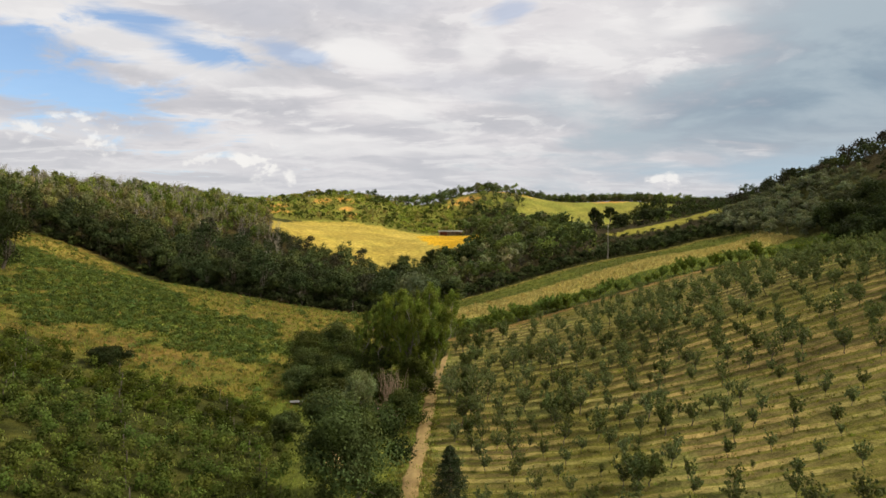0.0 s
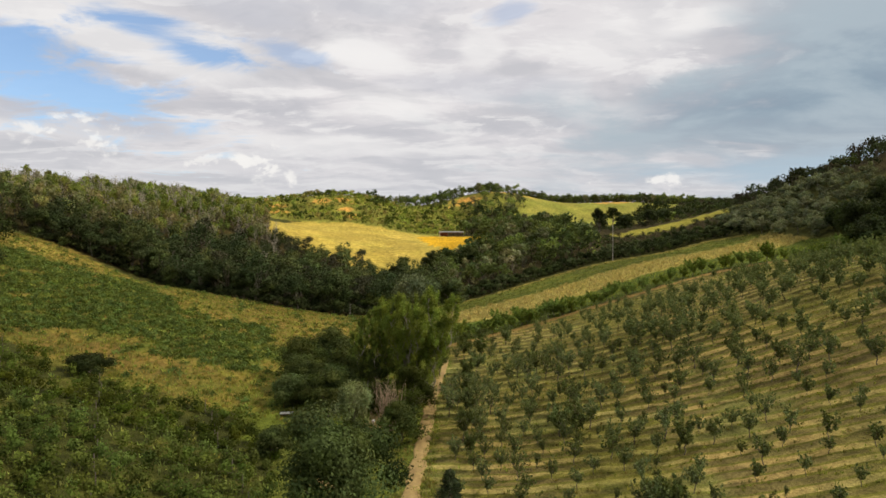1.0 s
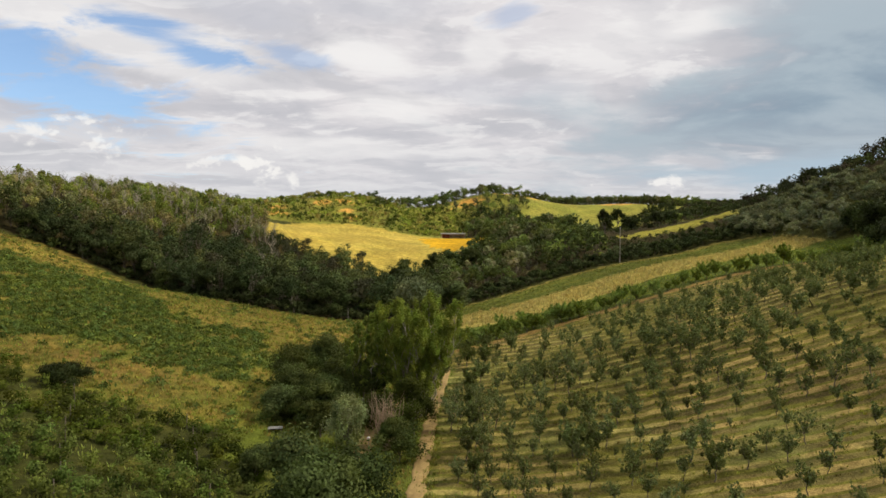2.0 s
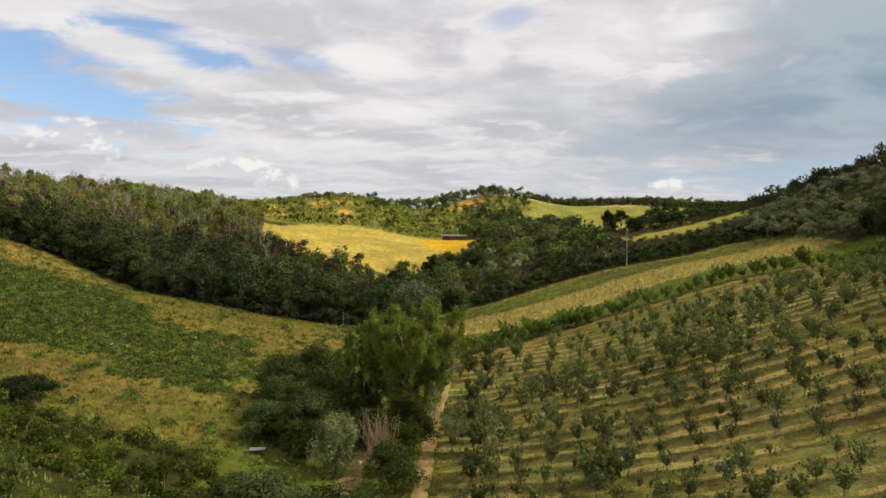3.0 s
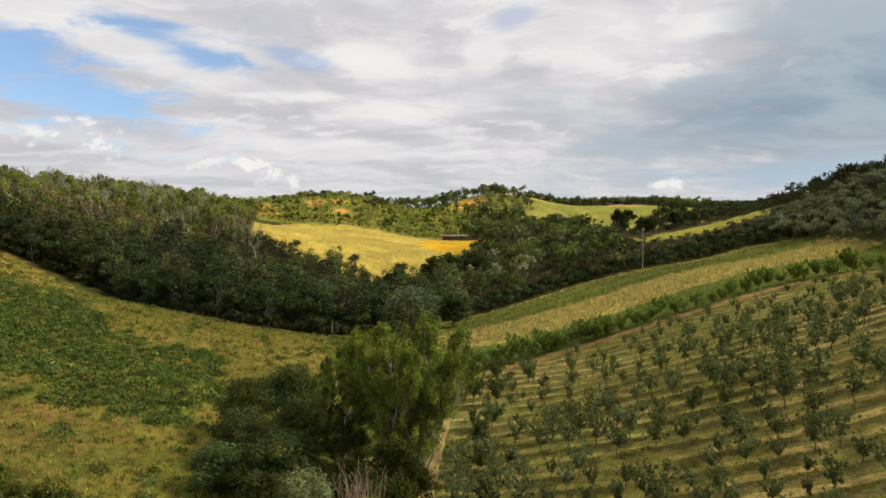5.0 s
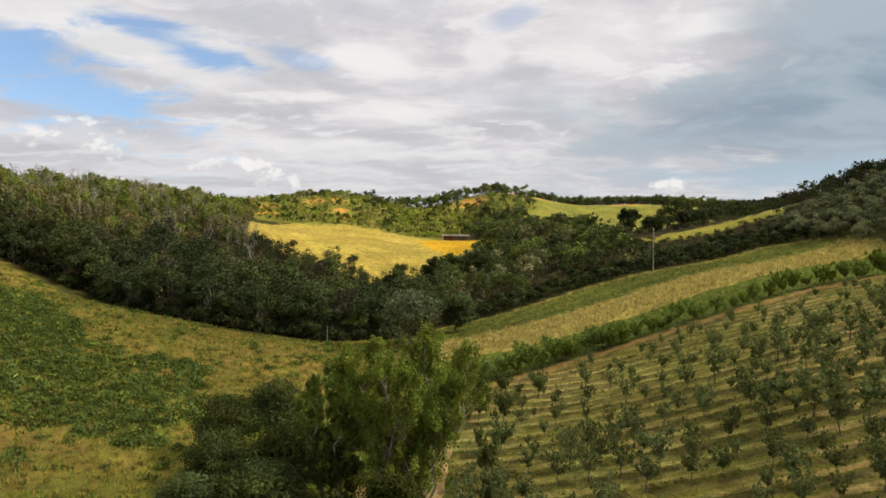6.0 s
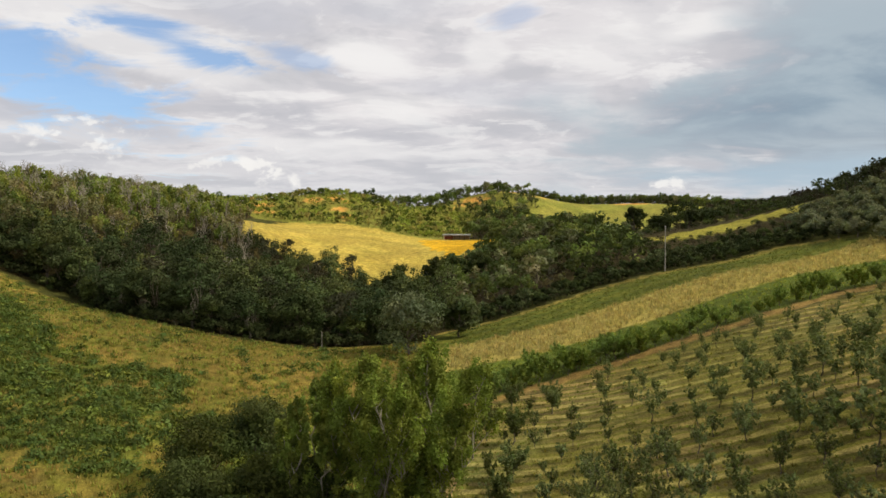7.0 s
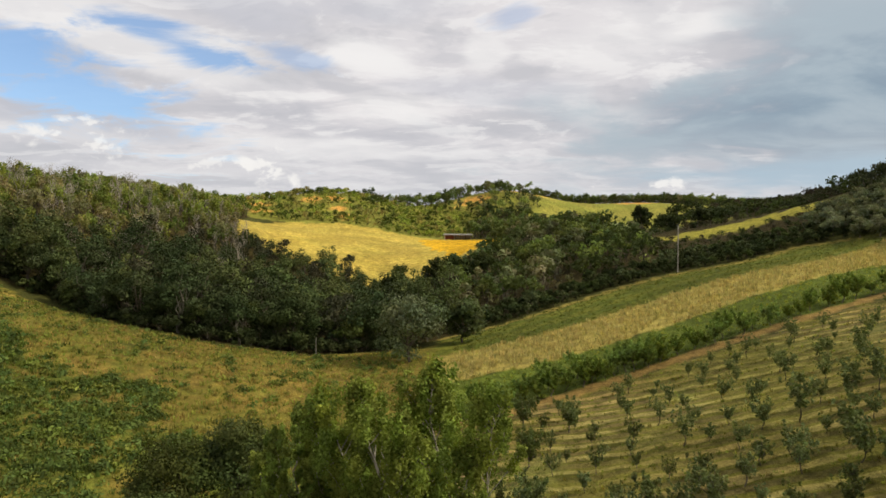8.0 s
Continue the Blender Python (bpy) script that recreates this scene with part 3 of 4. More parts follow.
def bare_tree(rng, tall, wide, twigs=40):
    """A leafless tree: forking grey limbs only."""
    lines = [bend(rng, (0, 0, -0.2), (0.2 * rng.normal(), 0.2 * rng.normal(), tall * 0.9), 0.016 * tall, 0.004 * tall, 6)]
    for i in range(twigs):
        root = lines[0][rng.integers(1, 6)][0] if i < twigs // 2 else lines[rng.integers(1, len(lines))][-2][0]
        a = rng.uniform(0, 2 * math.pi)
        grow = tall * rng.uniform(0.15, 0.4)
        tip = root + np.array((math.cos(a) * wide * 0.32, math.sin(a) * wide * 0.32, grow))
        tip[2] = min(tip[2], tall)
        lines.append(bend(rng, root, tip, 0.006 * tall, 0.0015 * tall, 3, 0.08))
    return lines


def plant(name, lines, leaves, label, category, group="", bark=None, mat=None):
    """A tree or bush as a thing: trunk and crown under an empty at its foot."""
    ob = tagged(new(name), label, category, group)
    child("trunk", lines_to_mesh("trunk", lines, bark or BARK, 4 if len(lines) > 9 else 5), ob)
    if leaves is not None:
        vs, fs, tint = leaves
        child("crown", mesh_of("crown", vs, fs, mat or LEAF, tint), ob)
    return ob


def stand(x, y, turn=0.0, size=1.0, sink=0.05, tall=1.0):
    """The pose of a plant that grows from the ground at a place of the plan."""
    return pose(x, y, float(height(x, y)) - sink, 0, 0, turn) @ Matrix.Diagonal((size, size, size * tall, 1))


def plant_out(kinds, spots):
    """Sets plants out: spots of (kind, x, y, turn, size). The first of each kind is the built one, the rest are copies."""
    used = set()
    for k, x, y, turn, size in spots:
        m = stand(x, y, turn, size)
        if k in used:
            copy_thing(kinds[k], m)
        else:
            kinds[k].matrix_basis = m
            used.add(k)
    for i, ob in enumerate(kinds):
        if i not in used:
            for o in (*ob.children_recursive, ob):
                bpy.data.objects.remove(o)


def scattered(name, protos, spots, mat, label, category):
    """One mesh of many plants that nobody could count. Protos are (points, faces, tint); spots are (proto, x, y, turn, size, tone)."""
    vs, fs, ts, base = [], [], [], 0
    for k, x, y, z, turn, size, tone in spots:
        v, f, t = protos[k]
        c, s = math.cos(turn), math.sin(turn)
        vs.append(np.stack([(v[:, 0] * c - v[:, 1] * s) * size + x, (v[:, 0] * s + v[:, 1] * c) * size + y, v[:, 2] * size + z], 1))
        fs.append(f + base)
        ts.append(np.clip(t * np.asarray(tone), 0.004, 0.9))
        base += len(v)
    me = mesh_of(name, np.concatenate(vs), np.concatenate(fs), mat, np.concatenate(ts))
    return tagged(new(name, me), label, category, kind="stuff")


def tree_stuff(lines, leaves, bark=(0.10, 0.085, 0.06), sides=3):
    """Trunk and crown as one set of arrays with tints, for woods."""
    v, f = tubes(lines[:8], sides)
    t = np.tile(np.array(bark), (len(v), 1))
    if leaves is None:
        return v, f, t
    return np.concatenate([v, leaves[0]]), np.concatenate([f, leaves[1] + len(v)]), np.concatenate([t, leaves[2]])


def pick(rng, poly, gap, keep=None, tries=20000):
    """Random places inside an outline, at least gap apart."""
    px, py = [p[0] for p in poly], [p[1] for p in poly]
    x, y = rng.uniform(min(px), max(px), tries), rng.uniform(min(py), max(py), tries)
    ok = within(x, y, poly)
    x, y = x[ok], y[ok]
    cells, out = {}, []
    for a, b in zip(x, y):
        i, j = int(a // gap), int(b // gap)
        if any((a - c) ** 2 + (b - d) ** 2 < gap * gap for u in (-1, 0, 1) for w in (-1, 0, 1) for c, d in cells.get((i + u, j + w), ())):
            continue
        cells.setdefault((i, j), []).append((a, b))
        out.append((a, b))
    return out

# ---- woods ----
# DARK is kept very low: it carries the woods' cloud shade as colour
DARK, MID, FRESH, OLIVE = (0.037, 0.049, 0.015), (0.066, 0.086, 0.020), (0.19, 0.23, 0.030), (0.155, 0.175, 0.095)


def wood_protos(seed, tall, wide, colours, per, clumps, size, kinds=5, low=0.05, flat=0.85):
    rng = np.random.default_rng(seed)
    out = []
    for i in range(kinds):
        out.append(tree_stuff(*round_tree(rng, tall * rng.uniform(0.85, 1.15), wide * rng.uniform(0.85, 1.15), colours[i % len(colours)], clumps, per, size, low, flat)))
    return out


def wood(name, poly, gap, protos, label, seed, tone=0.25, small=(0.7, 1.2), skip=None, mat=None, shrink=None, sink=None):
    rng = np.random.default_rng(seed)
    spots = []
    for x, y in pick(rng, poly, gap):
        if skip is not None and skip(x, y):
            continue
        k = rng.integers(len(protos))
        t = 1 + tone * rng.uniform(-1, 1)
        spots.append((k, x, y, float(height(x, y)) - (sink(x, y) if sink else 0.2), rng.uniform(0, 6.28), rng.uniform(*small) * (shrink(x, y) if shrink else 1.0), (t * rng.uniform(0.92, 1.1), t, t)))
    return scattered(name, protos, spots, mat or LEAF, label, "woodland")


def on_clay(x, y):
    return any(math.hypot((x - a) / (r1 + 1), (y - b) / (r2 + 2)) < 1 for a, b, r1, r2 in CLAY)


# light painted by kind: cloud shade in near_protos, sunshine in upper_protos and top_protos
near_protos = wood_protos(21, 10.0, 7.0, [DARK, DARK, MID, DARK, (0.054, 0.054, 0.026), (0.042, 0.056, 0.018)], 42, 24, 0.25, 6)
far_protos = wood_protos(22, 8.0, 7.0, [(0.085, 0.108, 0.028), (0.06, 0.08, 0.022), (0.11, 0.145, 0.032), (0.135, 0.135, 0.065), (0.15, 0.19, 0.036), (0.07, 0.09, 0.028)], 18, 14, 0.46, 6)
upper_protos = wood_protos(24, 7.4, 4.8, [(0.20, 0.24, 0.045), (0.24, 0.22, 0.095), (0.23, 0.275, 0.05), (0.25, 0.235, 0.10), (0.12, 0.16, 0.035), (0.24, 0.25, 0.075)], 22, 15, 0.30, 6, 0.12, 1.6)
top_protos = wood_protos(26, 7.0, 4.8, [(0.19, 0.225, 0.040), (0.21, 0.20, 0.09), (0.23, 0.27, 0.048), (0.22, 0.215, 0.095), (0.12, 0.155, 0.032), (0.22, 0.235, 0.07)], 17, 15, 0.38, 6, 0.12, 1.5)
dark_protos = wood_protos(25, 7.0, 7.0, [DARK, (0.045, 0.06, 0.02), (0.06, 0.052, 0.03), MID, (0.05, 0.058, 0.028)], 18, 13, 0.40, 5)
scrub_protos = wood_protos(23, 3.2, 4.2, [(0.25, 0.31, 0.045), (0.10, 0.13, 0.026), (0.30, 0.35, 0.055), (0.36, 0.31, 0.09), (0.17, 0.22, 0.04), (0.08, 0.11, 0.024)], 10, 8, 0.40, 6)


def shaded_side(x, y):
    """The wood's lower side, where cloud shade is put into the leaf colours."""
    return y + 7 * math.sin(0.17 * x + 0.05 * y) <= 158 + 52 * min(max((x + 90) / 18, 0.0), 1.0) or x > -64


wood("woodland", LEFT_WOOD, 4.3, near_protos, "dense broadleaf wood along the field, cloud shade painted into leaves", 31, skip=lambda x, y: not shaded_side(x, y), mat=WOOD_LEAF, sink=lambda x, y: 3.6 if x > -72 and y > 200 else 2.0 if x > -72 and y > 190 else 0.2)
wood("woodland", LEFT_WOOD, 3.8, upper_protos, "greyish mixed wood on the upper slope, leaves lightened as sunlit", 37, 0.3, skip=lambda x, y: shaded_side(x, y) or (x < -66 and y > 210 + 0.1 * x + 9 * math.sin(0.11 * x)) or (x < -175 and y < 215))
wood("woodland", LEFT_WOOD, 3.8, top_protos, "yellow-green wood along the hill's crest, sunlight painted into leaves", 41, 0.3, skip=lambda x, y: shaded_side(x, y) or x >= -66 or y <= 210 + 0.1 * x + 9 * math.sin(0.11 * x) or (x < -175 and y < 215))
wood("woodland", VALLEY_WOOD, 4.9, far_protos, "mixed dark trees filling the valley bottom", 32, 0.4, skip=lambda x, y: x > 46 and y < 275)
wood("scrubland", CLAY_HILLS, 3.2, scrub_protos, "bright green scrub on clay hills", 33, 0.35, (0.5, 1.4), lambda x, y: on_clay(x, y) and math.sin(x * 7.3 + y * 3.1) > -0.35)
wood("woodland", FAR_HILL, 5.0, far_protos, "distant wooded hilltop", 34, 0.25, (0.7, 1.1), on_clay)
wood("woodland", [(62, 468), (100, 470), (130, 478), (165, 452), (232, 446), (236, 466), (190, 486), (62, 486)], 3.5, far_protos, "line of trees along the far ridge", 38, 0.2, (0.7, 1.0))
# the right hill's cloud shade is put into its dark leaves and material
wood("woodland", RIGHT_WOOD, 4.8, dark_protos, "wood over the hillside, cloud shade painted into leaves", 35, 0.3, (0.45, 0.85), mat=WOOD_LEAF, shrink=lambda x, y: 0.75 if y < 175 else 1.3 if y < 345 else 1.0)
wood("woodland", NEAR_LEFT_WOOD, 4.2, near_protos, "dark trees on the field corner", 36, small=(0.6, 1.0))
wood("shrubs", [(50, 186), (78, 186), (92, 184), (98, 201), (82, 201), (69, 202.5), (59, 205.5), (50, 212)], 2.6, dark_protos, "dark shrubs between the hedge and the slope field", 39, 0.3, (0.22, 0.4))
wood("woodland", [(58, 223), (66, 221), (84, 220), (102, 213), (118, 214), (122, 248), (98, 258), (62, 264)], 3.9, dark_protos, "dark trees closing the slope field", 40, 0.3, (0.25, 0.45))

# ---- orchard ----
rng = np.random.default_rng(8)
fruit_kinds, fruit_arrays = [], []
for i in range(7):
    tall = (1.7, 2.1, 2.4, 2.6, 2.9, 2.2, 1.9)[i]
    lines, leaves = vase_tree(rng, tall, tall * (0.74, 0.82, 0.88, 0.96, 1.05, 0.9, 0.6)[i], (0.132, 0.158, 0.050), (16, 19, 21, 23, 24, 21, 16)[i], 0.085)
    fruit_arrays.append(tree_stuff(*vase_tree(rng, tall, tall * 0.85, (0.132, 0.158, 0.050), 9, 0.12)))
    fruit_kinds.append(plant("orchard_tree", lines, leaves, "small pruned fruit tree with open vase crown", "tree", "orchard rows"))
spots = []
for r in range(48):
    y0 = ROW_START + r * ROW_GAP
    x = rng.uniform(-2.4, 0.0)
    while x < 88:
        y = y0 - ROW_SLOPE * x + rng.uniform(-0.2, 0.2)
        near_end = row_line(x) - y
        thick = 0.5 + 0.5 * ripple(x, y, 34, 70) + (0.35 if 58 < y < 92 and x < 34 else 0.0)
        x += rng.uniform(1.7, 3.8) * (1.3 if y < 50 or near_end < 22 else 1.25 if x > 32 else 1.0) / (0.75 + 0.5 * min(max(thick, 0), 1))
        if y < 22 or x < (y - 45) * 0.055 - 1.1 or x > 86 or near_end < 2.5 or rng.random() < 0.1 or (x > 0.66 * y + 16):
            continue
        size = rng.uniform(0.60, 1.13) * (0.7 if near_end < 13 else 0.84 if near_end < 22 else 0.9 if y < 52 else 1.0 + 0.22 * min(max(thick, 0), 1))
        spots.append((int(rng.choice(7, p=(0.14, 0.16, 0.18, 0.17, 0.14, 0.12, 0.09))), x, y, rng.uniform(0, 360), size))
spots.sort(key=lambda q: q[1] + 0.75 * q[2])
plant_out(fruit_kinds, spots[:300])
scattered("orchard_trees", fruit_arrays, [(k, x, y, float(height(x, y)) - 0.05, radians(turn), size, (1, 1, 1)) for k, x, y, turn, size in spots[300:]], LEAF, "more small fruit trees up the slope", "orchard")

# row of young trees on the orchard's far side
kinds = []
for i in range(4):
    lines, leaves = vase_tree(rng, 2.7, 2.9, (0.165, 0.225, 0.034), 40, 0.125)
    kinds.append(plant("young_tree", lines, leaves, "leafy bright green young tree in a dense row", "tree", "young trees beyond the orchard"))
spots = []
x = 2.0
while x < 84:
    spots.append((int(rng.integers(4)), x, float(row_line(x)) + 1.3 + rng.uniform(-0.5, 0.5), rng.uniform(0, 360), rng.uniform(0.8, 1.15) if x < 20 else rng.uniform(0.75, 1.2)))
    if x < 24:
        for back in (2.6, 4.2):
            if rng.random() < 0.75:
                spots.append((int(rng.integers(4)), x + rng.uniform(0, 1), float(row_line(x)) + back + rng.uniform(-0.5, 0.5), rng.uniform(0, 360), rng.uniform(0.6, 1.0)))
    x += rng.uniform(1.2, 1.9) if x < 22 else rng.uniform(1.3, 2.6)
plant_out(kinds, spots)

# ---- trees by the tracks ----


def poplar(seed, tall, wide, stems, label, colour=(0.19, 0.243, 0.036)):
    """Pale stems fanning from one foot, each a flame of steep leafy branches, bare and open low down."""
    rng = np.random.default_rng(seed)
    lines, puffs = [], []
    for s in range(stems):
        a = 2 * math.pi * s / stems + rng.uniform(-0.3, 0.3)
        out = wide * (rng.uniform(0.05, 0.12) if s < 3 else rng.uniform(0.24, 0.40))
        high = tall * (rng.uniform(0.90, 0.97) if s < 3 else rng.uniform(0.66, 0.93))
        top = np.array((math.cos(a) * out, math.sin(a) * out * 0.8, high))
        foot = np.array((math.cos(a) * 0.6, math.sin(a) * 0.6, -0.3))
        stem = bend(rng, foot, top, 0.008 * tall, 0.0016 * tall, 9, 0.03)
        lines.append(stem)
        k = 24
        for i in range(k):
            t = 0.16 + 0.82 * (i + rng.uniform(0, 1)) / k
            f = t * 9
            j = min(int(f), 8)
            p = stem[j][0] + (stem[j + 1][0] - stem[j][0]) * (f - j)
            b = rng.uniform(0, 2 * math.pi)
            reach = wide * 0.15 * rng.uniform(0.45, 1.1) * math.sin(math.pi * min(1.0, 0.25 + 0.75 * t)) ** 0.8 + 0.15
            rise = reach * rng.uniform(1.0, 1.9)
            tip = p + np.array((math.cos(b) * reach, math.sin(b) * reach, rise))
            limb = bend(rng, p, tip, 0.002 * tall, 0.0006 * tall, 3, 0.05)
            lines.append(limb)
            for q, at in ((0.62, limb[2][0]), (1.0, tip)):
                if t < 0.4 and rng.random() < 0.25:
                    continue
                r = wide * rng.uniform(0.024, 0.042) * (1.15 - 0.35 * q)
                puffs.append((at, (r, r, r * rng.uniform(1.3, 2.0))))
        puffs.append((top, (wide * 0.025, wide * 0.025, wide * 0.06)))
    leaves = crown_cards(rng, puffs, 190, 0.074, colour, 0.42, 0.7, (0.2, 1.15), 0.75)
    return plant("poplar_tree", lines, leaves, label, "tree", bark=PALE_BARK)


poplar(3, 13.4, 13.8, 13, "tall many-stemmed poplar beside the dirt track").matrix_basis = stand(-2.5, 74.0)
poplar(4, 11.2, 7.4, 6, "slender young poplar among dark bushes").matrix_basis = stand(-8.4, 76.5)


def bush(seed, x, y, tall, wide, colour, label, name="bush", clumps=36, per=280, size=0.10, low=0.02, flat=0.8, spread=0.36):
    rng = np.random.default_rng(seed)
    ob = plant(name, *round_tree(rng, tall, wide, colour, clumps, per, size, low, flat, spread=spread), label, "tree" if name.endswith("tree") else "bush")
    ob.matrix_basis = stand(x, y, seed * 37 % 360)
    return ob


bush(51, -6.2, 42.5, 8.6, 8.0, (0.058, 0.078, 0.018), "broad dark green tree beside the track", "broadleaf_tree", 44, 820, 0.11, spread=0.55)
bush(52, -18.0, 82.5, 6.0, 6.5, (0.066, 0.083, 0.019), "dark dense tree at the field corner", "broadleaf_tree", 46, 330, 0.11)
bush(53, -14.0, 85.0, 7.2, 6.0, (0.066, 0.083, 0.019), "dark dense tree behind the willow", "broadleaf_tree", 46, 330, 0.11)
bush(54, -12.5, 77.5, 5.6, 5.5, (0.066, 0.083, 0.019), "dark dense tree in the thicket", "broadleaf_tree", 42, 330, 0.11)
bush(55, -16.2, 76.5, 4.6, 5.0, (0.066, 0.083, 0.019), "dark bush by the small shed", "bush", 34, 280)
bush(56, -9.0, 64.6, 5.2, 3.8, (0.185, 0.215, 0.075), "grey-green willow bush by the lane", "willow_bush", 34, 220, 0.09, flat=1.5)
bush(57, -3.9, 61.0, 4.0, 4.1, (0.066, 0.085, 0.018), "dark leafy bush between the two tracks")
bush(58, -3.0, 68.0, 6.0, 4.4, (0.066, 0.085, 0.018), "dark leafy bush under the poplar")
bush(59, -5.8, 82.0, 5.0, 5.0, (0.066, 0.085, 0.018), "dark undergrowth behind the poplar")
bush(60, -10.5, 37.5, 2.6, 4.0, (0.19, 0.21, 0.05), "pale green bush on the valley floor")
bush(61, -15.0, 57.0, 2.8, 3.2, MID, "low dark bush at the vineyard's end")
bush(62, -40.5, 73.0, 2.2, 4.6, DARK, "round dark bush on the vineyard's edge")

bush(65, -8.6, 76.5, 6.0, 5.0, (0.066, 0.085, 0.018), "dark bush in the thicket under the poplar")
bush(66, -7.0, 70.8, 3.6, 3.4, (0.07, 0.095, 0.024), "low green bush on the lane's edge")
bush(67, -12.6, 73.0, 4.6, 4.4, (0.066, 0.083, 0.019), "dark bush in the thicket")
bush(68, -15.4, 72.4, 3.6, 3.6, (0.066, 0.083, 0.019), "dark bush behind the shelter")
bush(69, -12.2, 68.0, 3.6, 4.4, (0.066, 0.083, 0.019), "dark bush on the lane's edge")
bush(72, -13.6, 70.6, 3.4, 4.0, (0.066, 0.083, 0.019), "dark bush close by the shelter")
bush(74, -17.2, 72.8, 3.9, 4.6, (0.08, 0.104, 0.024), "dark spreading bush above the shelter")
bush(75, -15.0, 74.2, 4.4, 4.4, (0.066, 0.083, 0.019), "dark bush in the thicket")
bush(73, -11.8, 71.8, 5.4, 5.2, (0.08, 0.104, 0.025), "dark round tree in the thicket", "broadleaf_tree", 46, 330, 0.11)
bush(71, -17.6, 78.8, 4.8, 5.0, (0.066, 0.083, 0.019), "dark bush at the field corner")
rng = np.random.default_rng(180)
for x, y, tall, wide in ((-0.4, 84.0, 3.6, 3.4), (3.0, 92.5, 3.0, 3.6), (5.2, 91.0, 3.0, 3.4), (4.4, 84.0, 2.6, 3.2), (2.8, 74.0, 2.5, 2.6), (3.2, 79.0, 2.8, 2.8), (2.2, 62.0, 2.4, 2.2), (2.6, 67.5, 2.6, 2.4), (2.4, 56.5, 2.2, 2.2), (3.0, 98.0, 3.0, 3.4), (6.0, 99.5, 3.0, 3.4), (9.5, 97.0, 2.8, 3.2), (10.6, 58.8, 2.6, 3.4), (11.9, 58.2, 2.5, 3.2), (13.5, 42.0, 2.4, 3.0), (14.6, 42.4, 2.2, 2.8), (18.6, 50.5, 2.7, 2.8)):
    plant("orchard_tree", *vase_tree(rng, tall, wide * 0.9, (0.122, 0.148, 0.042), 50, 0.09), "overgrown fruit tree with a wide dense crown", "tree").matrix_basis = stand(x, y)


def conifer(seed, x, y, tall, wide, colour, label):
    """A young conifer: straight stem with tiers of drooping needled branches."""
    rng = np.random.default_rng(seed)
    lines, puffs = [bend(rng, (0, 0, -0.2), (0, 0, tall), 0.09, 0.015, 6, 0.01)], []
    for i in range(15):
        t = 0.05 + 0.92 * i / 15
        for j in range(9 if t < 0.7 else 6):
            a = 2 * math.pi * (j + rng.uniform(0, 0.8)) / (9 if t < 0.7 else 6)
            out = wide / 2 * (1 - t) ** 0.85 * rng.uniform(0.75, 1.15) + 0.08
            tip = np.array((math.cos(a) * out, math.sin(a) * out, tall * t + 0.12 * out))
            lines.append(bend(rng, (0, 0, tall * t), tip, 0.02, 0.006, 2, 0.03))
            for q in (0.55, 0.95):
                puffs.append((tip * (q, q, 1), (out * 0.3 + 0.05, out * 0.3 + 0.05, 0.13)))
    ob = plant("conifer_tree", lines, crown_cards(rng, puffs, 26, 0.10, colour, 0.3, 0.6, (0.2, 1.1), 0.35), label, "tree")
    ob.matrix_basis = stand(x, y)
    return ob


conifer(77, 0.5, 43.0, 4.6, 3.0, (0.045, 0.058, 0.022), "dark young conifer beside the dirt track")

# leafless bush
rng = np.random.default_rng(70)
lines = []
for i in range(150):
    a, out = rng.uniform(0, 2 * math.pi), rng.uniform(0.3, 1.9)
    lines.append(bend(rng, (0.15 * rng.normal(), 0.15 * rng.normal(), -0.1), (math.cos(a) * out, math.sin(a) * out, rng.uniform(1.8, 5.6)), 0.030, 0.009, 4, 0.09))
plant("dead_bush", lines, None, "dead brown bush with bare upright twigs", "bush", bark=DEAD_WOOD).matrix_basis = stand(-5.3, 64.4)

# ---- trees along the wood's edge and single trees across the valley ----
rng = np.random.default_rng(90)
edge_kinds = []
for i in range(6):
    tall = rng.uniform(7.5, 9.5)
    # the wood edge's shade is painted into these leaf colours
    edge_kinds.append(plant("broadleaf_tree", *round_tree(rng, tall, tall * rng.uniform(0.8, 1.0), (DARK, (0.05, 0.066, 0.018), DARK, (0.045, 0.06, 0.017), DARK, (0.085, 0.105, 0.024))[i], 34, 150, 0.21, 0.0), "dark dense broadleaf tree on the wood's edge", "tree", "trees on the wood's edge", mat=WOOD_LEAF))
edge = np.array([(-98, 150), (-90, 155), (-71, 154), (-58, 143), (-47, 133.5), (-34, 131.5), (-20, 135.5), (-6, 142)], float)
run = np.concatenate([[0], np.cumsum(np.hypot(*np.diff(edge, axis=0).T))])
spots = []
s = 0.0
while s < run[-1]:
    x, y = np.interp(s, run, edge[:, 0]), np.interp(s, run, edge[:, 1])
    spots.append((int(rng.integers(6)), x + rng.uniform(-1, 1), y + rng.uniform(0, 2.5), rng.uniform(0, 360), rng.uniform(0.65, 1.1)))
    s += rng.uniform(2.6, 4.4)
plant_out(edge_kinds, spots)
# undergrowth takes the same shade-darkened leaf colours
under = wood_protos(95, 2.6, 3.4, [DARK, DARK, MID], 26, 10, 0.24, 4)
spots = []
for s in np.arange(0, run[-1], 0.9):
    x, y = np.interp(s, run, edge[:, 0]) + rng.uniform(-0.5, 0.5), np.interp(s, run, edge[:, 1]) + rng.uniform(-2.0, 0.8)
    spots.append((int(rng.integers(4)), x, y, float(height(x, y)) - 0.2, rng.uniform(0, 6.28), rng.uniform(0.5, 1.0), (1, 1, 1)))
scattered("undergrowth", under, spots, WOOD_LEAF, "undergrowth closing the wood's edge, shade painted into leaves", "undergrowth")


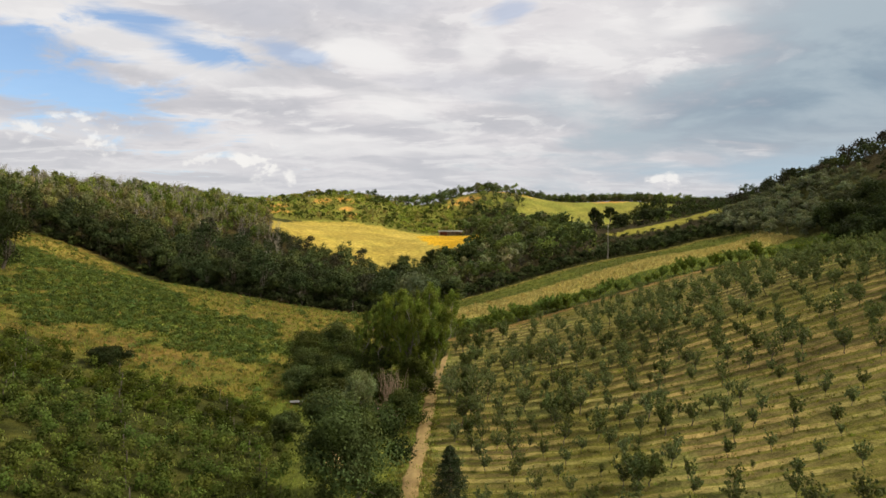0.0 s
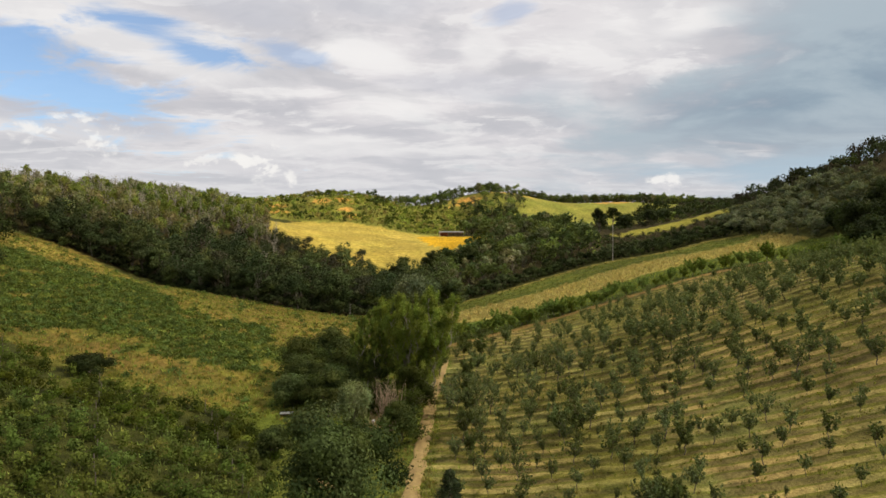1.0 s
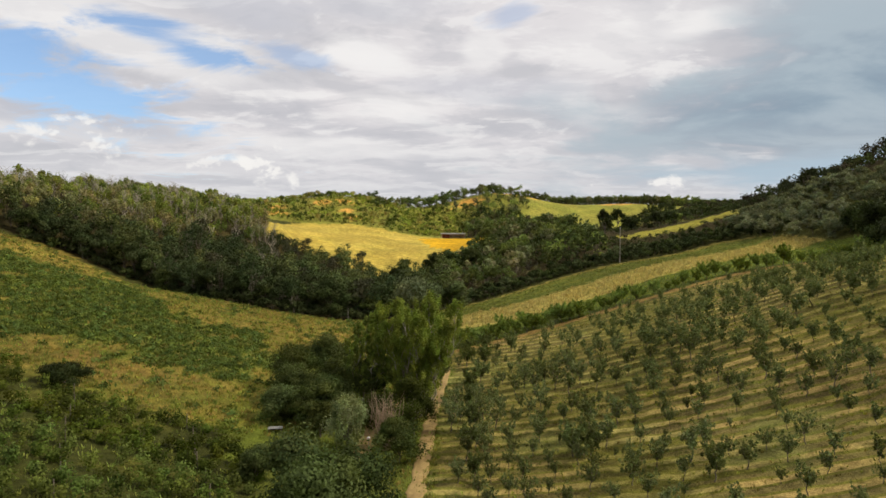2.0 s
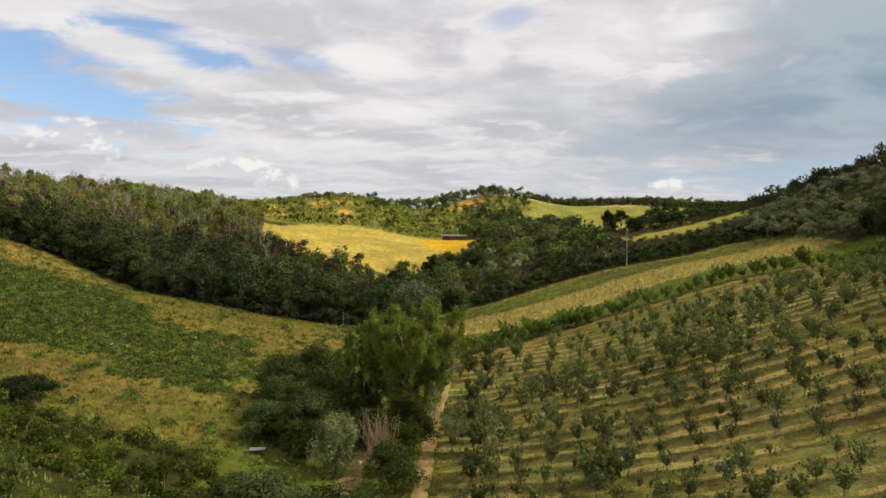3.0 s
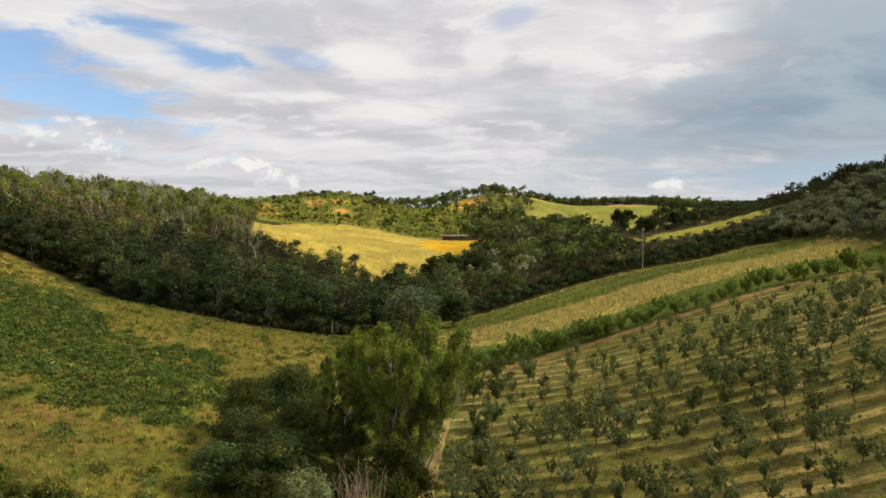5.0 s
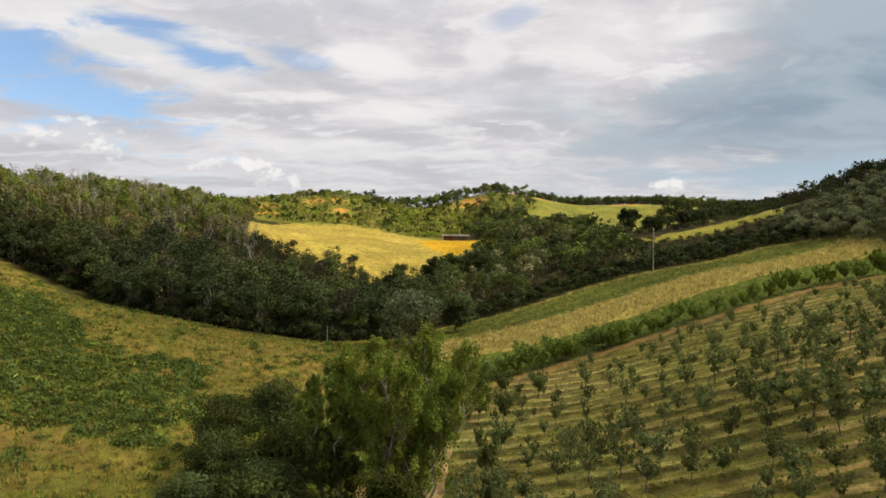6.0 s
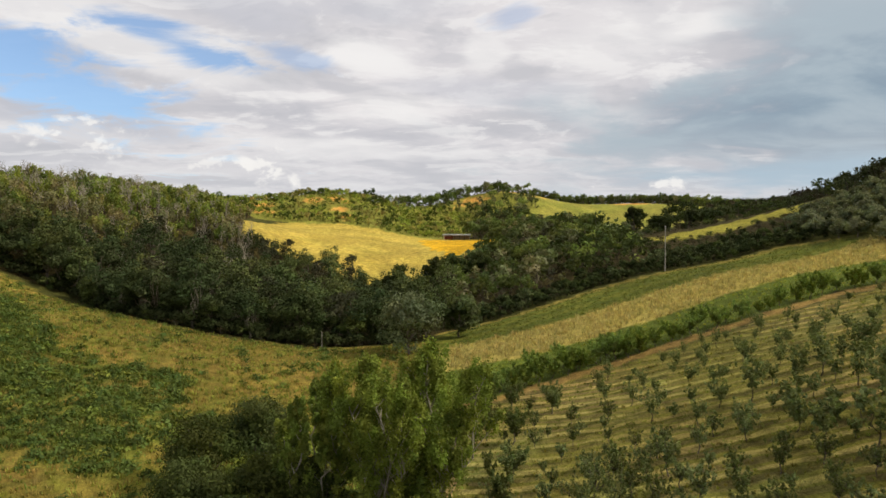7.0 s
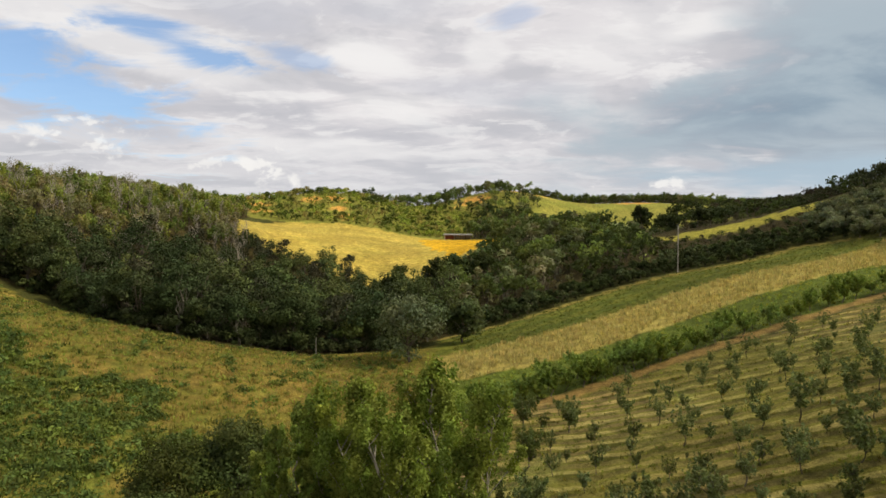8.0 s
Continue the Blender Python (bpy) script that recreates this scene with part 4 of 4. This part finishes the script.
def tree(seed, x, y, tall, wide, colour, label, name="broadleaf_tree", clumps=30, per=90, size=0.32, low=0.1, flat=0.9):
    return bush(seed, x, y, tall, wide, colour, label, name, clumps, per, size, low, flat)


tree(101, -6.0, 128.0, 9.5, 10.0, (0.11, 0.13, 0.06), "grey-green willow at the valley's narrow end", "willow_tree", 40, 150, 0.22, 0.0)
tree(103, -76.0, 104.0, 11.0, 9.0, DARK, "tall dark tree alone on the field's high side", clumps=40, per=130, size=0.2, low=0.0)
tree(102, 1.5, 139.0, 7.0, 7.0, (0.09, 0.115, 0.045), "grey-green leafy tree beside the mown strip")
for i, (x, y, top, wide) in enumerate(((-13.5, 190, 15.5, 7), (-4.0, 195, 17.5, 6), (1.5, 198, 17.8, 6.5), (8.0, 200, 18.2, 7), (15.5, 204, 19.2, 7.5), (22.0, 206, 20.5, 8), (30, 212, 22, 9), (40, 216, 23, 9))):
    tree(110 + i, x, y, top - float(height(x, y)), wide, (0.055, 0.072, 0.02), "tall dark tree standing before the yellow field", clumps=34, per=70, low=0.2)
for i, (x, y, tall, wide, colour) in enumerate(((90, 326, 10, 8, DARK), (128, 385, 11, 13, DARK), (138, 388, 10, 12, DARK), (70, 278, 4, 7, (0.19, 0.21, 0.09)), (60, 270, 4, 6, FRESH), (84, 282, 5, 7, DARK), (50, 280, 5, 7, FRESH), (102, 278, 4, 6, FRESH), (112, 300, 5, 8, DARK), (52, 236, 26.5 - float(height(52, 236)), 9, (0.24, 0.27, 0.12)), (41, 238, 23.5 - float(height(41, 238)), 7, FRESH), (33, 236, 7, 7, (0.14, 0.17, 0.04)), (58, 228, 9, 6, DARK), (70, 238, 6, 7, DARK), (78, 236, 6.5, 8, DARK), (83, 238, 6, 8, DARK))):
    tree(130 + i, x, y, tall, wide, colour, ("dark rounded tree before the far field", "bright leafy tree in the valley")[colour is not DARK], clumps=22, per=50, size=0.45, low=0.03)
for i, (x, y, top, wide) in enumerate(((136, 236, 46.5, 9), (130, 241, 43, 8), (143, 231, 48, 10), (124, 225, 39, 8))):
    tree(160 + i, x, y, top - float(height(x, y)), wide, (0.045, 0.058, 0.02), "tall dark tree on the hill's shoulder", clumps=30, per=90, size=0.3, low=0.0)
for i, (x, y, tall, wide) in enumerate(((82, 120, 7, 8), (84, 126, 9, 9), (89, 131, 8, 9), (95, 127, 9, 10), (98, 138, 9, 9), (92, 143, 7, 8), (104, 128, 10, 10), (88, 121, 8, 8))):
    tree(145 + i, x, y, tall, wide, DARK, "dark dense tree at the top of the orchard", clumps=36, per=110, size=0.26, low=0.0)

# hedge past the mown strip
rng = np.random.default_rng(160)
hedge_protos = wood_protos(161, 3.6, 4.0, [DARK, MID, DARK, (0.08, 0.095, 0.035)], 30, 14, 0.30, 5)
spots = []
for lane, (gap, back) in enumerate(((1.8, 1.8), (2.3, 4.4), (2.6, 7.0), (3.0, 10.0), (3.0, 13.0), (3.0, 16.0))):
    x = 2.0 if lane < 3 else 50.0
    while x < 96:
        y = float(strip_far(np.array(x))) + back + rng.uniform(-0.8, 0.8)
        tone = rng.uniform(0.75, 1.3)
        spots.append((int(rng.integers(5)), x, y, float(height(x, y)) - 0.15, rng.uniform(0, 6.28), rng.uniform(0.5, 0.85) * ((0.75, 1.1, 1.3, 1.2, 1.1, 1.1)[lane] if x < 52 else 0.95), (tone, tone, tone)))
        x += gap * rng.uniform(0.7, 1.3)
scattered("hedge", hedge_protos, spots, WOOD_LEAF, "ragged dark hedge of shrubs along the mown strip", "hedge")

# olive grove
kinds = []
for i in range(4):
    kinds.append(plant("olive_tree", *round_tree(rng, 3.7, 4.2, OLIVE, 16, 60, 0.2, 0.08), "silvery grey-green olive tree on the slope", "tree", "olive grove"))
spots = []
for i in range(14):
    for j in range(15):
        x, y = 79 + i * 3.9 + (j % 2) * 1.9 + rng.uniform(-0.4, 0.4), 137 + j * 3.9 + rng.uniform(-0.4, 0.4)
        if within(np.array(x), np.array(y), OLIVE_GROVE):
            spots.append((int(rng.integers(4)), x, y, rng.uniform(0, 360), rng.uniform(0.8, 1.15)))
plant_out(kinds, spots)

# thin leafless saplings on the upper slope
rng = np.random.default_rng(92)
saplings = []
for i in range(5):
    v, f = tubes(bare_tree(rng, 6.5, 2.4, 22), 3)
    saplings.append((v, f, np.tile(np.array((0.30, 0.265, 0.20)) * rng.uniform(0.75, 1.2), (len(v), 1))))
spots = []
for x, y in pick(rng, [(-200, 172), (-130, 168), (-100, 178), (-75, 176), (-52, 196), (-60, 226), (-95, 270), (-160, 270)], 3.6):
    if ripple(x, y, 26, 93) > 0.05:
        spots.append((int(rng.integers(5)), x, y, float(height(x, y)) + 1.2, rng.uniform(0, 6.28), rng.uniform(0.8, 1.25), (1, 1, 1)))
scattered("bare_saplings", saplings, spots, BARE, "thin pale leafless saplings among the wood", "saplings")

# leafless trees in the wood
rng = np.random.default_rng(91)
kinds = [plant("bare_tree", bare_tree(rng, 9.0, 4.0), None, "leafless pale tree among the wood", "tree", "bare trees", PALE_BARK) for i in range(4)]
spots = []
for x, y in pick(rng, [(-200, 165), (-100, 162), (-70, 165), (-50, 185), (-60, 222), (-95, 260), (-160, 260)], 10.5):
    spots.append((int(rng.integers(4)), x, y, rng.uniform(0, 360), rng.uniform(0.75, 1.0)))
for x, y in ((-60, 158), (-52, 162), (-39, 158), (-72, 226), (-66, 224), (-10, 150), (-24, 150), (-112, 238), (42, 330), (50, 338), (36, 326)):
    spots.append((int(rng.integers(4)), x, y, rng.uniform(0, 360), rng.uniform(0.75, 1.0)))
plant_out(kinds, spots)

# ---- vineyard ----


def vine_row(a, b, seed):
    """One row of unpruned vines on posts."""
    rng = np.random.default_rng(seed)
    a, b = np.array(a), np.array(b)
    size = float(np.linalg.norm(b - a))
    ob = tagged(new("vine_row"), "overgrown row of leafy grapevines on posts", "grapevines", "vineyard rows")
    at, out, tint = [], [], []
    s = 0.3
    while s < size:
        p = a + (b - a) * s / size + rng.normal(size=2) * 0.22
        if ripple(p[0], p[1], 11, 55) > -0.7:
            z = float(height(p[0], p[1]))
            k = int(rng.integers(110, 190))
            h, w = rng.uniform(0.8, 1.9), rng.uniform(0.5, 0.9)
            d = unit(rng.normal(size=(k, 3)))
            r = rng.uniform(0.35, 1.1, (k, 1))
            at.append(np.array((p[0], p[1], z + h * 0.52)) + d * r * np.array((w, w, h * 0.55)))
            out.append(d + (0, 0, 0.15))
            tone = rng.uniform(0.5, 1.5)
            tint.append(np.array((0.082 * rng.uniform(0.85, 1.2), 0.112, 0.013)) * tone * rng.uniform(0.88, 1.12, (k, 1)))
        s += rng.uniform(0.75, 1.5)
    at, out, tint = np.concatenate(at), np.concatenate(out), np.concatenate(tint)
    vs, fs = leaf_cards(rng, at, out, 0.11, 0.8, 0.35)
    child("foliage", mesh_of("foliage", vs, fs, LEAF, np.repeat(tint, 4, 0)), ob)
    for s in np.arange(3.0, size, 13.0):
        p = a + (b - a) * s / size
        z = float(height(p[0], p[1]))
        child("post", lines_to_mesh("post", [[((p[0], p[1], z - 0.3), 0.045), ((p[0] + 0.05 * rng.normal(), p[1], z + 1.45), 0.04)]], BARK, 6), ob)
    return ob


along, over = np.array((0.975, -0.222)), np.array((-0.222, -0.975))
first = np.array((-40.0, 73.2))
for r in range(-1, 21):
    foot = first + over * 2.5 * r
    ts = np.arange(-40, 60, 0.5)
    pts = foot + ts[:, None] * along
    ok = within(pts[:, 0], pts[:, 1], VINEYARD) & (pts[:, 1] > 24) & (pts[:, 0] > -0.55 * pts[:, 1] - 24)
    if ok.sum() > 12:
        vine_row(pts[ok][0], pts[ok][-1], 200 + r)

# ---- low growth ----


def tuft(rng, k, tall, wide, colour, aspect=0.16):
    """A tuft of upright blades."""
    vs, tint = [], []
    for _ in range(k):
        a, lean = rng.uniform(0, 6.28), rng.uniform(0.1, 0.6)
        d = np.array((math.cos(a), math.sin(a), 0))
        side = np.array((-d[1], d[0], 0)) * tall * aspect
        foot = d * wide * rng.uniform(0, 0.5) + (0, 0, -0.04)
        h = tall * rng.uniform(0.6, 1.2)
        vs += [foot - side, foot + side, foot + side * 0.3 + d * h * lean + (0, 0, h), foot - side * 0.3 + d * h * lean + (0, 0, h)]
        tint += [np.array(colour) * rng.uniform(0.75, 1.25)] * 4
    return np.array(vs), np.arange(4 * k).reshape(-1, 4), np.array(tint)


def weed(rng, k, tall, wide, colour):
    """A low leafy clump."""
    d = unit(rng.normal(size=(k, 3)))
    d[:, 2] = abs(d[:, 2])
    at = d * rng.uniform(0.4, 1.0, (k, 1)) * np.array((wide / 2, wide / 2, tall))
    vs, fs = leaf_cards(rng, at, d + (0, 0, 0.8), wide * 0.12, 0.6, 0.6)
    return vs, fs, np.repeat(np.array(colour) * rng.uniform(0.7, 1.3, (k, 1)), 4, 0)


def sow(name, count, box, test, protos, label, category, seed, sizes=(0.7, 1.3), bright=0.25, mat=None):
    rng = np.random.default_rng(seed)
    x, y = rng.uniform(box[0], box[1], count), rng.uniform(box[2], box[3], count)
    ok = test(x, y, rng.random(count))
    x, y = x[ok], y[ok]
    z = height(x, y) + 0.10 * ripple(x, y, 5.0, 40)
    spots = []
    for i in range(len(x)):
        t = 1 + bright * rng.uniform(-1, 1)
        spots.append((int(rng.integers(len(protos))), x[i], y[i], z[i], rng.uniform(0, 6.28), rng.uniform(*sizes), (t * rng.uniform(0.9, 1.15), t, t)))
    return scattered(name, protos, spots, mat or GRASS, label, category)


rng = np.random.default_rng(300)
green_weeds = [tuft(rng, 10, 0.36, 1.2, c, 0.2) for c in ((0.098, 0.138, 0.028), (0.115, 0.152, 0.028), (0.085, 0.125, 0.03), (0.155, 0.18, 0.032))] + [weed(rng, 28, 0.55, 1.3, c) for c in ((0.10, 0.148, 0.034), (0.088, 0.135, 0.034), (0.115, 0.16, 0.035), (0.175, 0.215, 0.038))]
dry_tufts = [tuft(rng, 7, 0.32, 0.6, c, 0.2) for c in ((0.24, 0.20, 0.056), (0.20, 0.19, 0.05), (0.26, 0.215, 0.066), (0.17, 0.18, 0.04))]
field_tufts = [tuft(rng, 7, 0.32, 0.6, c, 0.2) for c in ((0.34, 0.27, 0.072), (0.28, 0.25, 0.062), (0.37, 0.285, 0.085), (0.22, 0.225, 0.05))]
green_tufts = [tuft(rng, 7, 0.34, 0.5, c) for c in ((0.21, 0.245, 0.035), (0.27, 0.28, 0.042), (0.17, 0.21, 0.034))]


sow("weeds", 30000, (-110, -5, 66, 150), lambda x, y, q: within(x, y, LEFT_FIELD) & (q < np.where(core_of(x, y) > 0, 1.0, 0.02 + 0.16 * (ripple(x, y, 7, 29) > 0.15))), green_weeds, "low green weeds spreading over the field", "weeds", 301, (0.65, 1.4), 0.45)
sow("dry_grass", 12000, (-110, -5, 66, 150), lambda x, y, q: within(x, y, LEFT_FIELD) & (q < np.where(core_of(x, y) > 0, 0.15, 0.9)), field_tufts, "dry golden grass tufts over the field", "grass", 302)
sow("grass", 9000, (-110, -5, 66, 150), lambda x, y, q: within(x, y, LEFT_FIELD) & (q < np.where(core_of(x, y) > 0, 0.25, 0.9)), green_tufts, "yellow-green grass tufts over the field", "grass", 309, (0.7, 1.3))
sow("grass", 14000, (-2, 72, 28, 125), lambda x, y, q: within(x, y, ORCHARD) & (np.sin((y + ROW_SLOPE * x) * 2 * math.pi / ROW_GAP) < 0.2) & (x < 0.75 * y + 14), dry_tufts[:2] + green_tufts, "mown yellowish grass between the orchard rows", "grass", 303, (0.35, 0.75))
sow("dry_grass", 9000, (0, 85, 110, 170), lambda x, y, q: (y > pale_near(x)) & (y < pale_far(x)), [tuft(rng, 9, 0.5, 1.0, c, 0.10) for c in ((0.42, 0.355, 0.135), (0.39, 0.335, 0.125), (0.45, 0.38, 0.155))], "tall pale dry grass in a strip", "grass", 304)
sow("grass", 6000, (0, 85, 100, 160), lambda x, y, q: (y > row_line(x) + 1.5) & (y < pale_near(x)), green_tufts, "fresh green grass behind the young trees", "grass", 305, (0.6, 1.1))
sow("grass", 9000, (0, 88, 122, 190), lambda x, y, q: (y > pale_far(x)) & (y < strip_far(x) - 0.5), [tuft(rng, 6, 0.22, 0.8, c, 0.25) for c in ((0.15, 0.17, 0.04), (0.18, 0.185, 0.045), (0.11, 0.14, 0.036))], "short green grass in the mown strip", "grass", 307)
sow("grass", 1800, (-4.6, -0.6, 28, 96), lambda x, y, q: (abs(x + 2.9 - 0.042 * (y - 40)) > 0.5) | (q < 0.25), green_tufts + dry_tufts, "rough grass along the dirt track", "grass", 308, (0.5, 1.1))
sow("grass", 6000, (-75, 2, 20, 98), lambda x, y, q: within(x, y, VINEYARD) | ((x > -14) & (x < -3.6)), green_tufts + dry_tufts[3:], "rough green grass on the valley floor", "grass", 306, (0.6, 1.2))

# ---- small built things ----


def box(bm, centre, size, bevel=0.0):
    m = Matrix.Translation(centre) @ Matrix.Diagonal((*size, 1))
    made = bmesh.ops.create_cube(bm, size=1.0, matrix=m)
    if bevel:
        bmesh.ops.bevel(bm, geom=list({e for v in made["verts"] for e in v.link_edges}), offset=bevel, segments=2, affect="EDGES")
    return bm


def utility_pole(x, y, tall):
    ob = tagged(new("utility_pole"), "weathered wooden utility pole beside the hedge", "pole")
    child("shaft", lines_to_mesh("shaft", [[((0, 0, -0.4), 0.12), ((0, 0, tall * 0.5), 0.105), ((0, 0, tall), 0.085)]], POLE_WOOD, 10), ob)
    part("cap", box(bmesh.new(), (0, 0, tall + 0.04), (0.24, 0.24, 0.08), 0.02), SHEET, ob)
    child("insulator", lines_to_mesh("insulator", [[((0.12, 0, tall - 0.5), 0.03), ((0.2, 0, tall - 0.42), 0.06), ((0.2, 0, tall - 0.3), 0.05), ((0.2, 0, tall - 0.28), 0.01)]], PAINT, 8), ob, "white ceramic insulator")
    ob.matrix_basis = stand(x, y, 40)
    return ob


utility_pole(45.6, 167.0, 9.4)

ob = tagged(new("fence_post"), "thin pale wooden post before the wood", "post")
child("shaft", lines_to_mesh("shaft", [[((0, 0, -0.3), 0.05), ((0, 0, 2.8), 0.04)]], POLE_WOOD, 8), ob)
child("cap", lines_to_mesh("cap", [[((0, 0, 2.79), 0.05), ((0, 0, 2.84), 0.05), ((0, 0, 2.86), 0.01)]], POLE_WOOD, 8), ob)
ob.matrix_basis = stand(-19.6, 131.0)


def long_barn(x, y, turn):
    """A long low open shed with a tin roof."""
    ob = tagged(new("barn"), "long low open barn with tin roof in the field", "barn")
    part("wall", box(bmesh.new(), (0, 1.9, 1.2), (12, 0.2, 2.4), 0.02), PLASTER, ob)
    for sx in (-5.9, 5.9):
        part("wall", box(bmesh.new(), (sx, 0, 1.2), (0.2, 3.6, 2.4), 0.02), PLASTER, ob)
    part("wall", box(bmesh.new(), (-3.9, -1.75, 1.0), (3.8, 0.16, 2.0), 0.02), RUST, ob, "dark red plank front wall")
    for sx in (-1.2, 1.1, 3.4):
        part("post", box(bmesh.new(), (sx, -1.8, 1.2), (0.18, 0.18, 2.4), 0.02), PLANK, ob)
    bm = bmesh.new()
    cols = 49
    grid = [[bm.verts.new((-6.6 + 13.2 * i / (cols - 1), yy, zz + 0.03 * (i % 2))) for i in range(cols)] for yy, zz in ((-3.0, 2.15), (0.9, 2.85), (2.5, 2.4))]
    for low, high in zip(grid, grid[1:]):
        for i in range(cols - 1):
            bm.faces.new((low[i], low[i + 1], high[i + 1], high[i]))
    bmesh.ops.solidify(bm, geom=list(bm.faces), thickness=0.06)
    part("roof", bm, ROOF, ob, "weathered tin roof")
    ob.matrix_basis = stand(x, y, turn)
    return ob


long_barn(4.0, 322.0, 4)


def lean_to(x, y, turn):
    """A low shelter: a sheet of metal on short posts."""
    ob = tagged(new("shelter"), "low shelter with pale sheet-metal roof by bushes", "shelter")
    for sx, sy, h in ((-0.8, -0.35, 0.62), (0.8, -0.35, 0.62), (-0.8, 0.35, 0.66), (0.8, 0.35, 0.66)):
        part("post", box(bmesh.new(), (sx, sy, h / 2 - 0.1), (0.08, 0.08, h + 0.2), 0.01), PLANK, ob)
    part("back_panel", box(bmesh.new(), (0, 0.41, 0.3), (1.6, 0.03, 0.6)), PLANK, ob)
    bm = bmesh.new()
    cols = 25
    grid = [[bm.verts.new((-0.95 + 1.9 * i / (cols - 1), yy, zz + 0.025 * (i % 2))) for i in range(cols)] for yy, zz in ((-0.5, 0.63), (0.5, 0.69))]
    for i in range(cols - 1):
        bm.faces.new((grid[0][i], grid[0][i + 1], grid[1][i + 1], grid[1][i]))
    bmesh.ops.solidify(bm, geom=list(bm.faces), thickness=0.02)
    part("roof", bm, SHEET, ob, "pale corrugated metal sheet")
    ob.matrix_basis = stand(x, y, turn) @ Matrix.Scale(0.75, 4)
    return ob


lean_to(-16.9, 69.2, 8)

ob = tagged(new("road_sign"), "small round white sign on a thin post", "sign")
child("post", lines_to_mesh("post", [[((0, 0, -0.2), 0.03), ((0, 0, 1.5), 0.03)]], POLE_WOOD, 6), ob)
disc = child("disc", lines_to_mesh("disc", [[((0, -0.032, 1.35), 0.001), ((0, -0.035, 1.35), 0.16), ((0, -0.057, 1.35), 0.16), ((0, -0.06, 1.35), 0.001)]], PAINT, 20), ob)
child("spot", lines_to_mesh("spot", [[((0, -0.058, 1.35), 0.06), ((0, -0.064, 1.35), 0.06), ((0, -0.066, 1.35), 0.001)]], RED, 16), disc, "red painted spot")
ob.matrix_basis = stand(-6.9, 64.0)
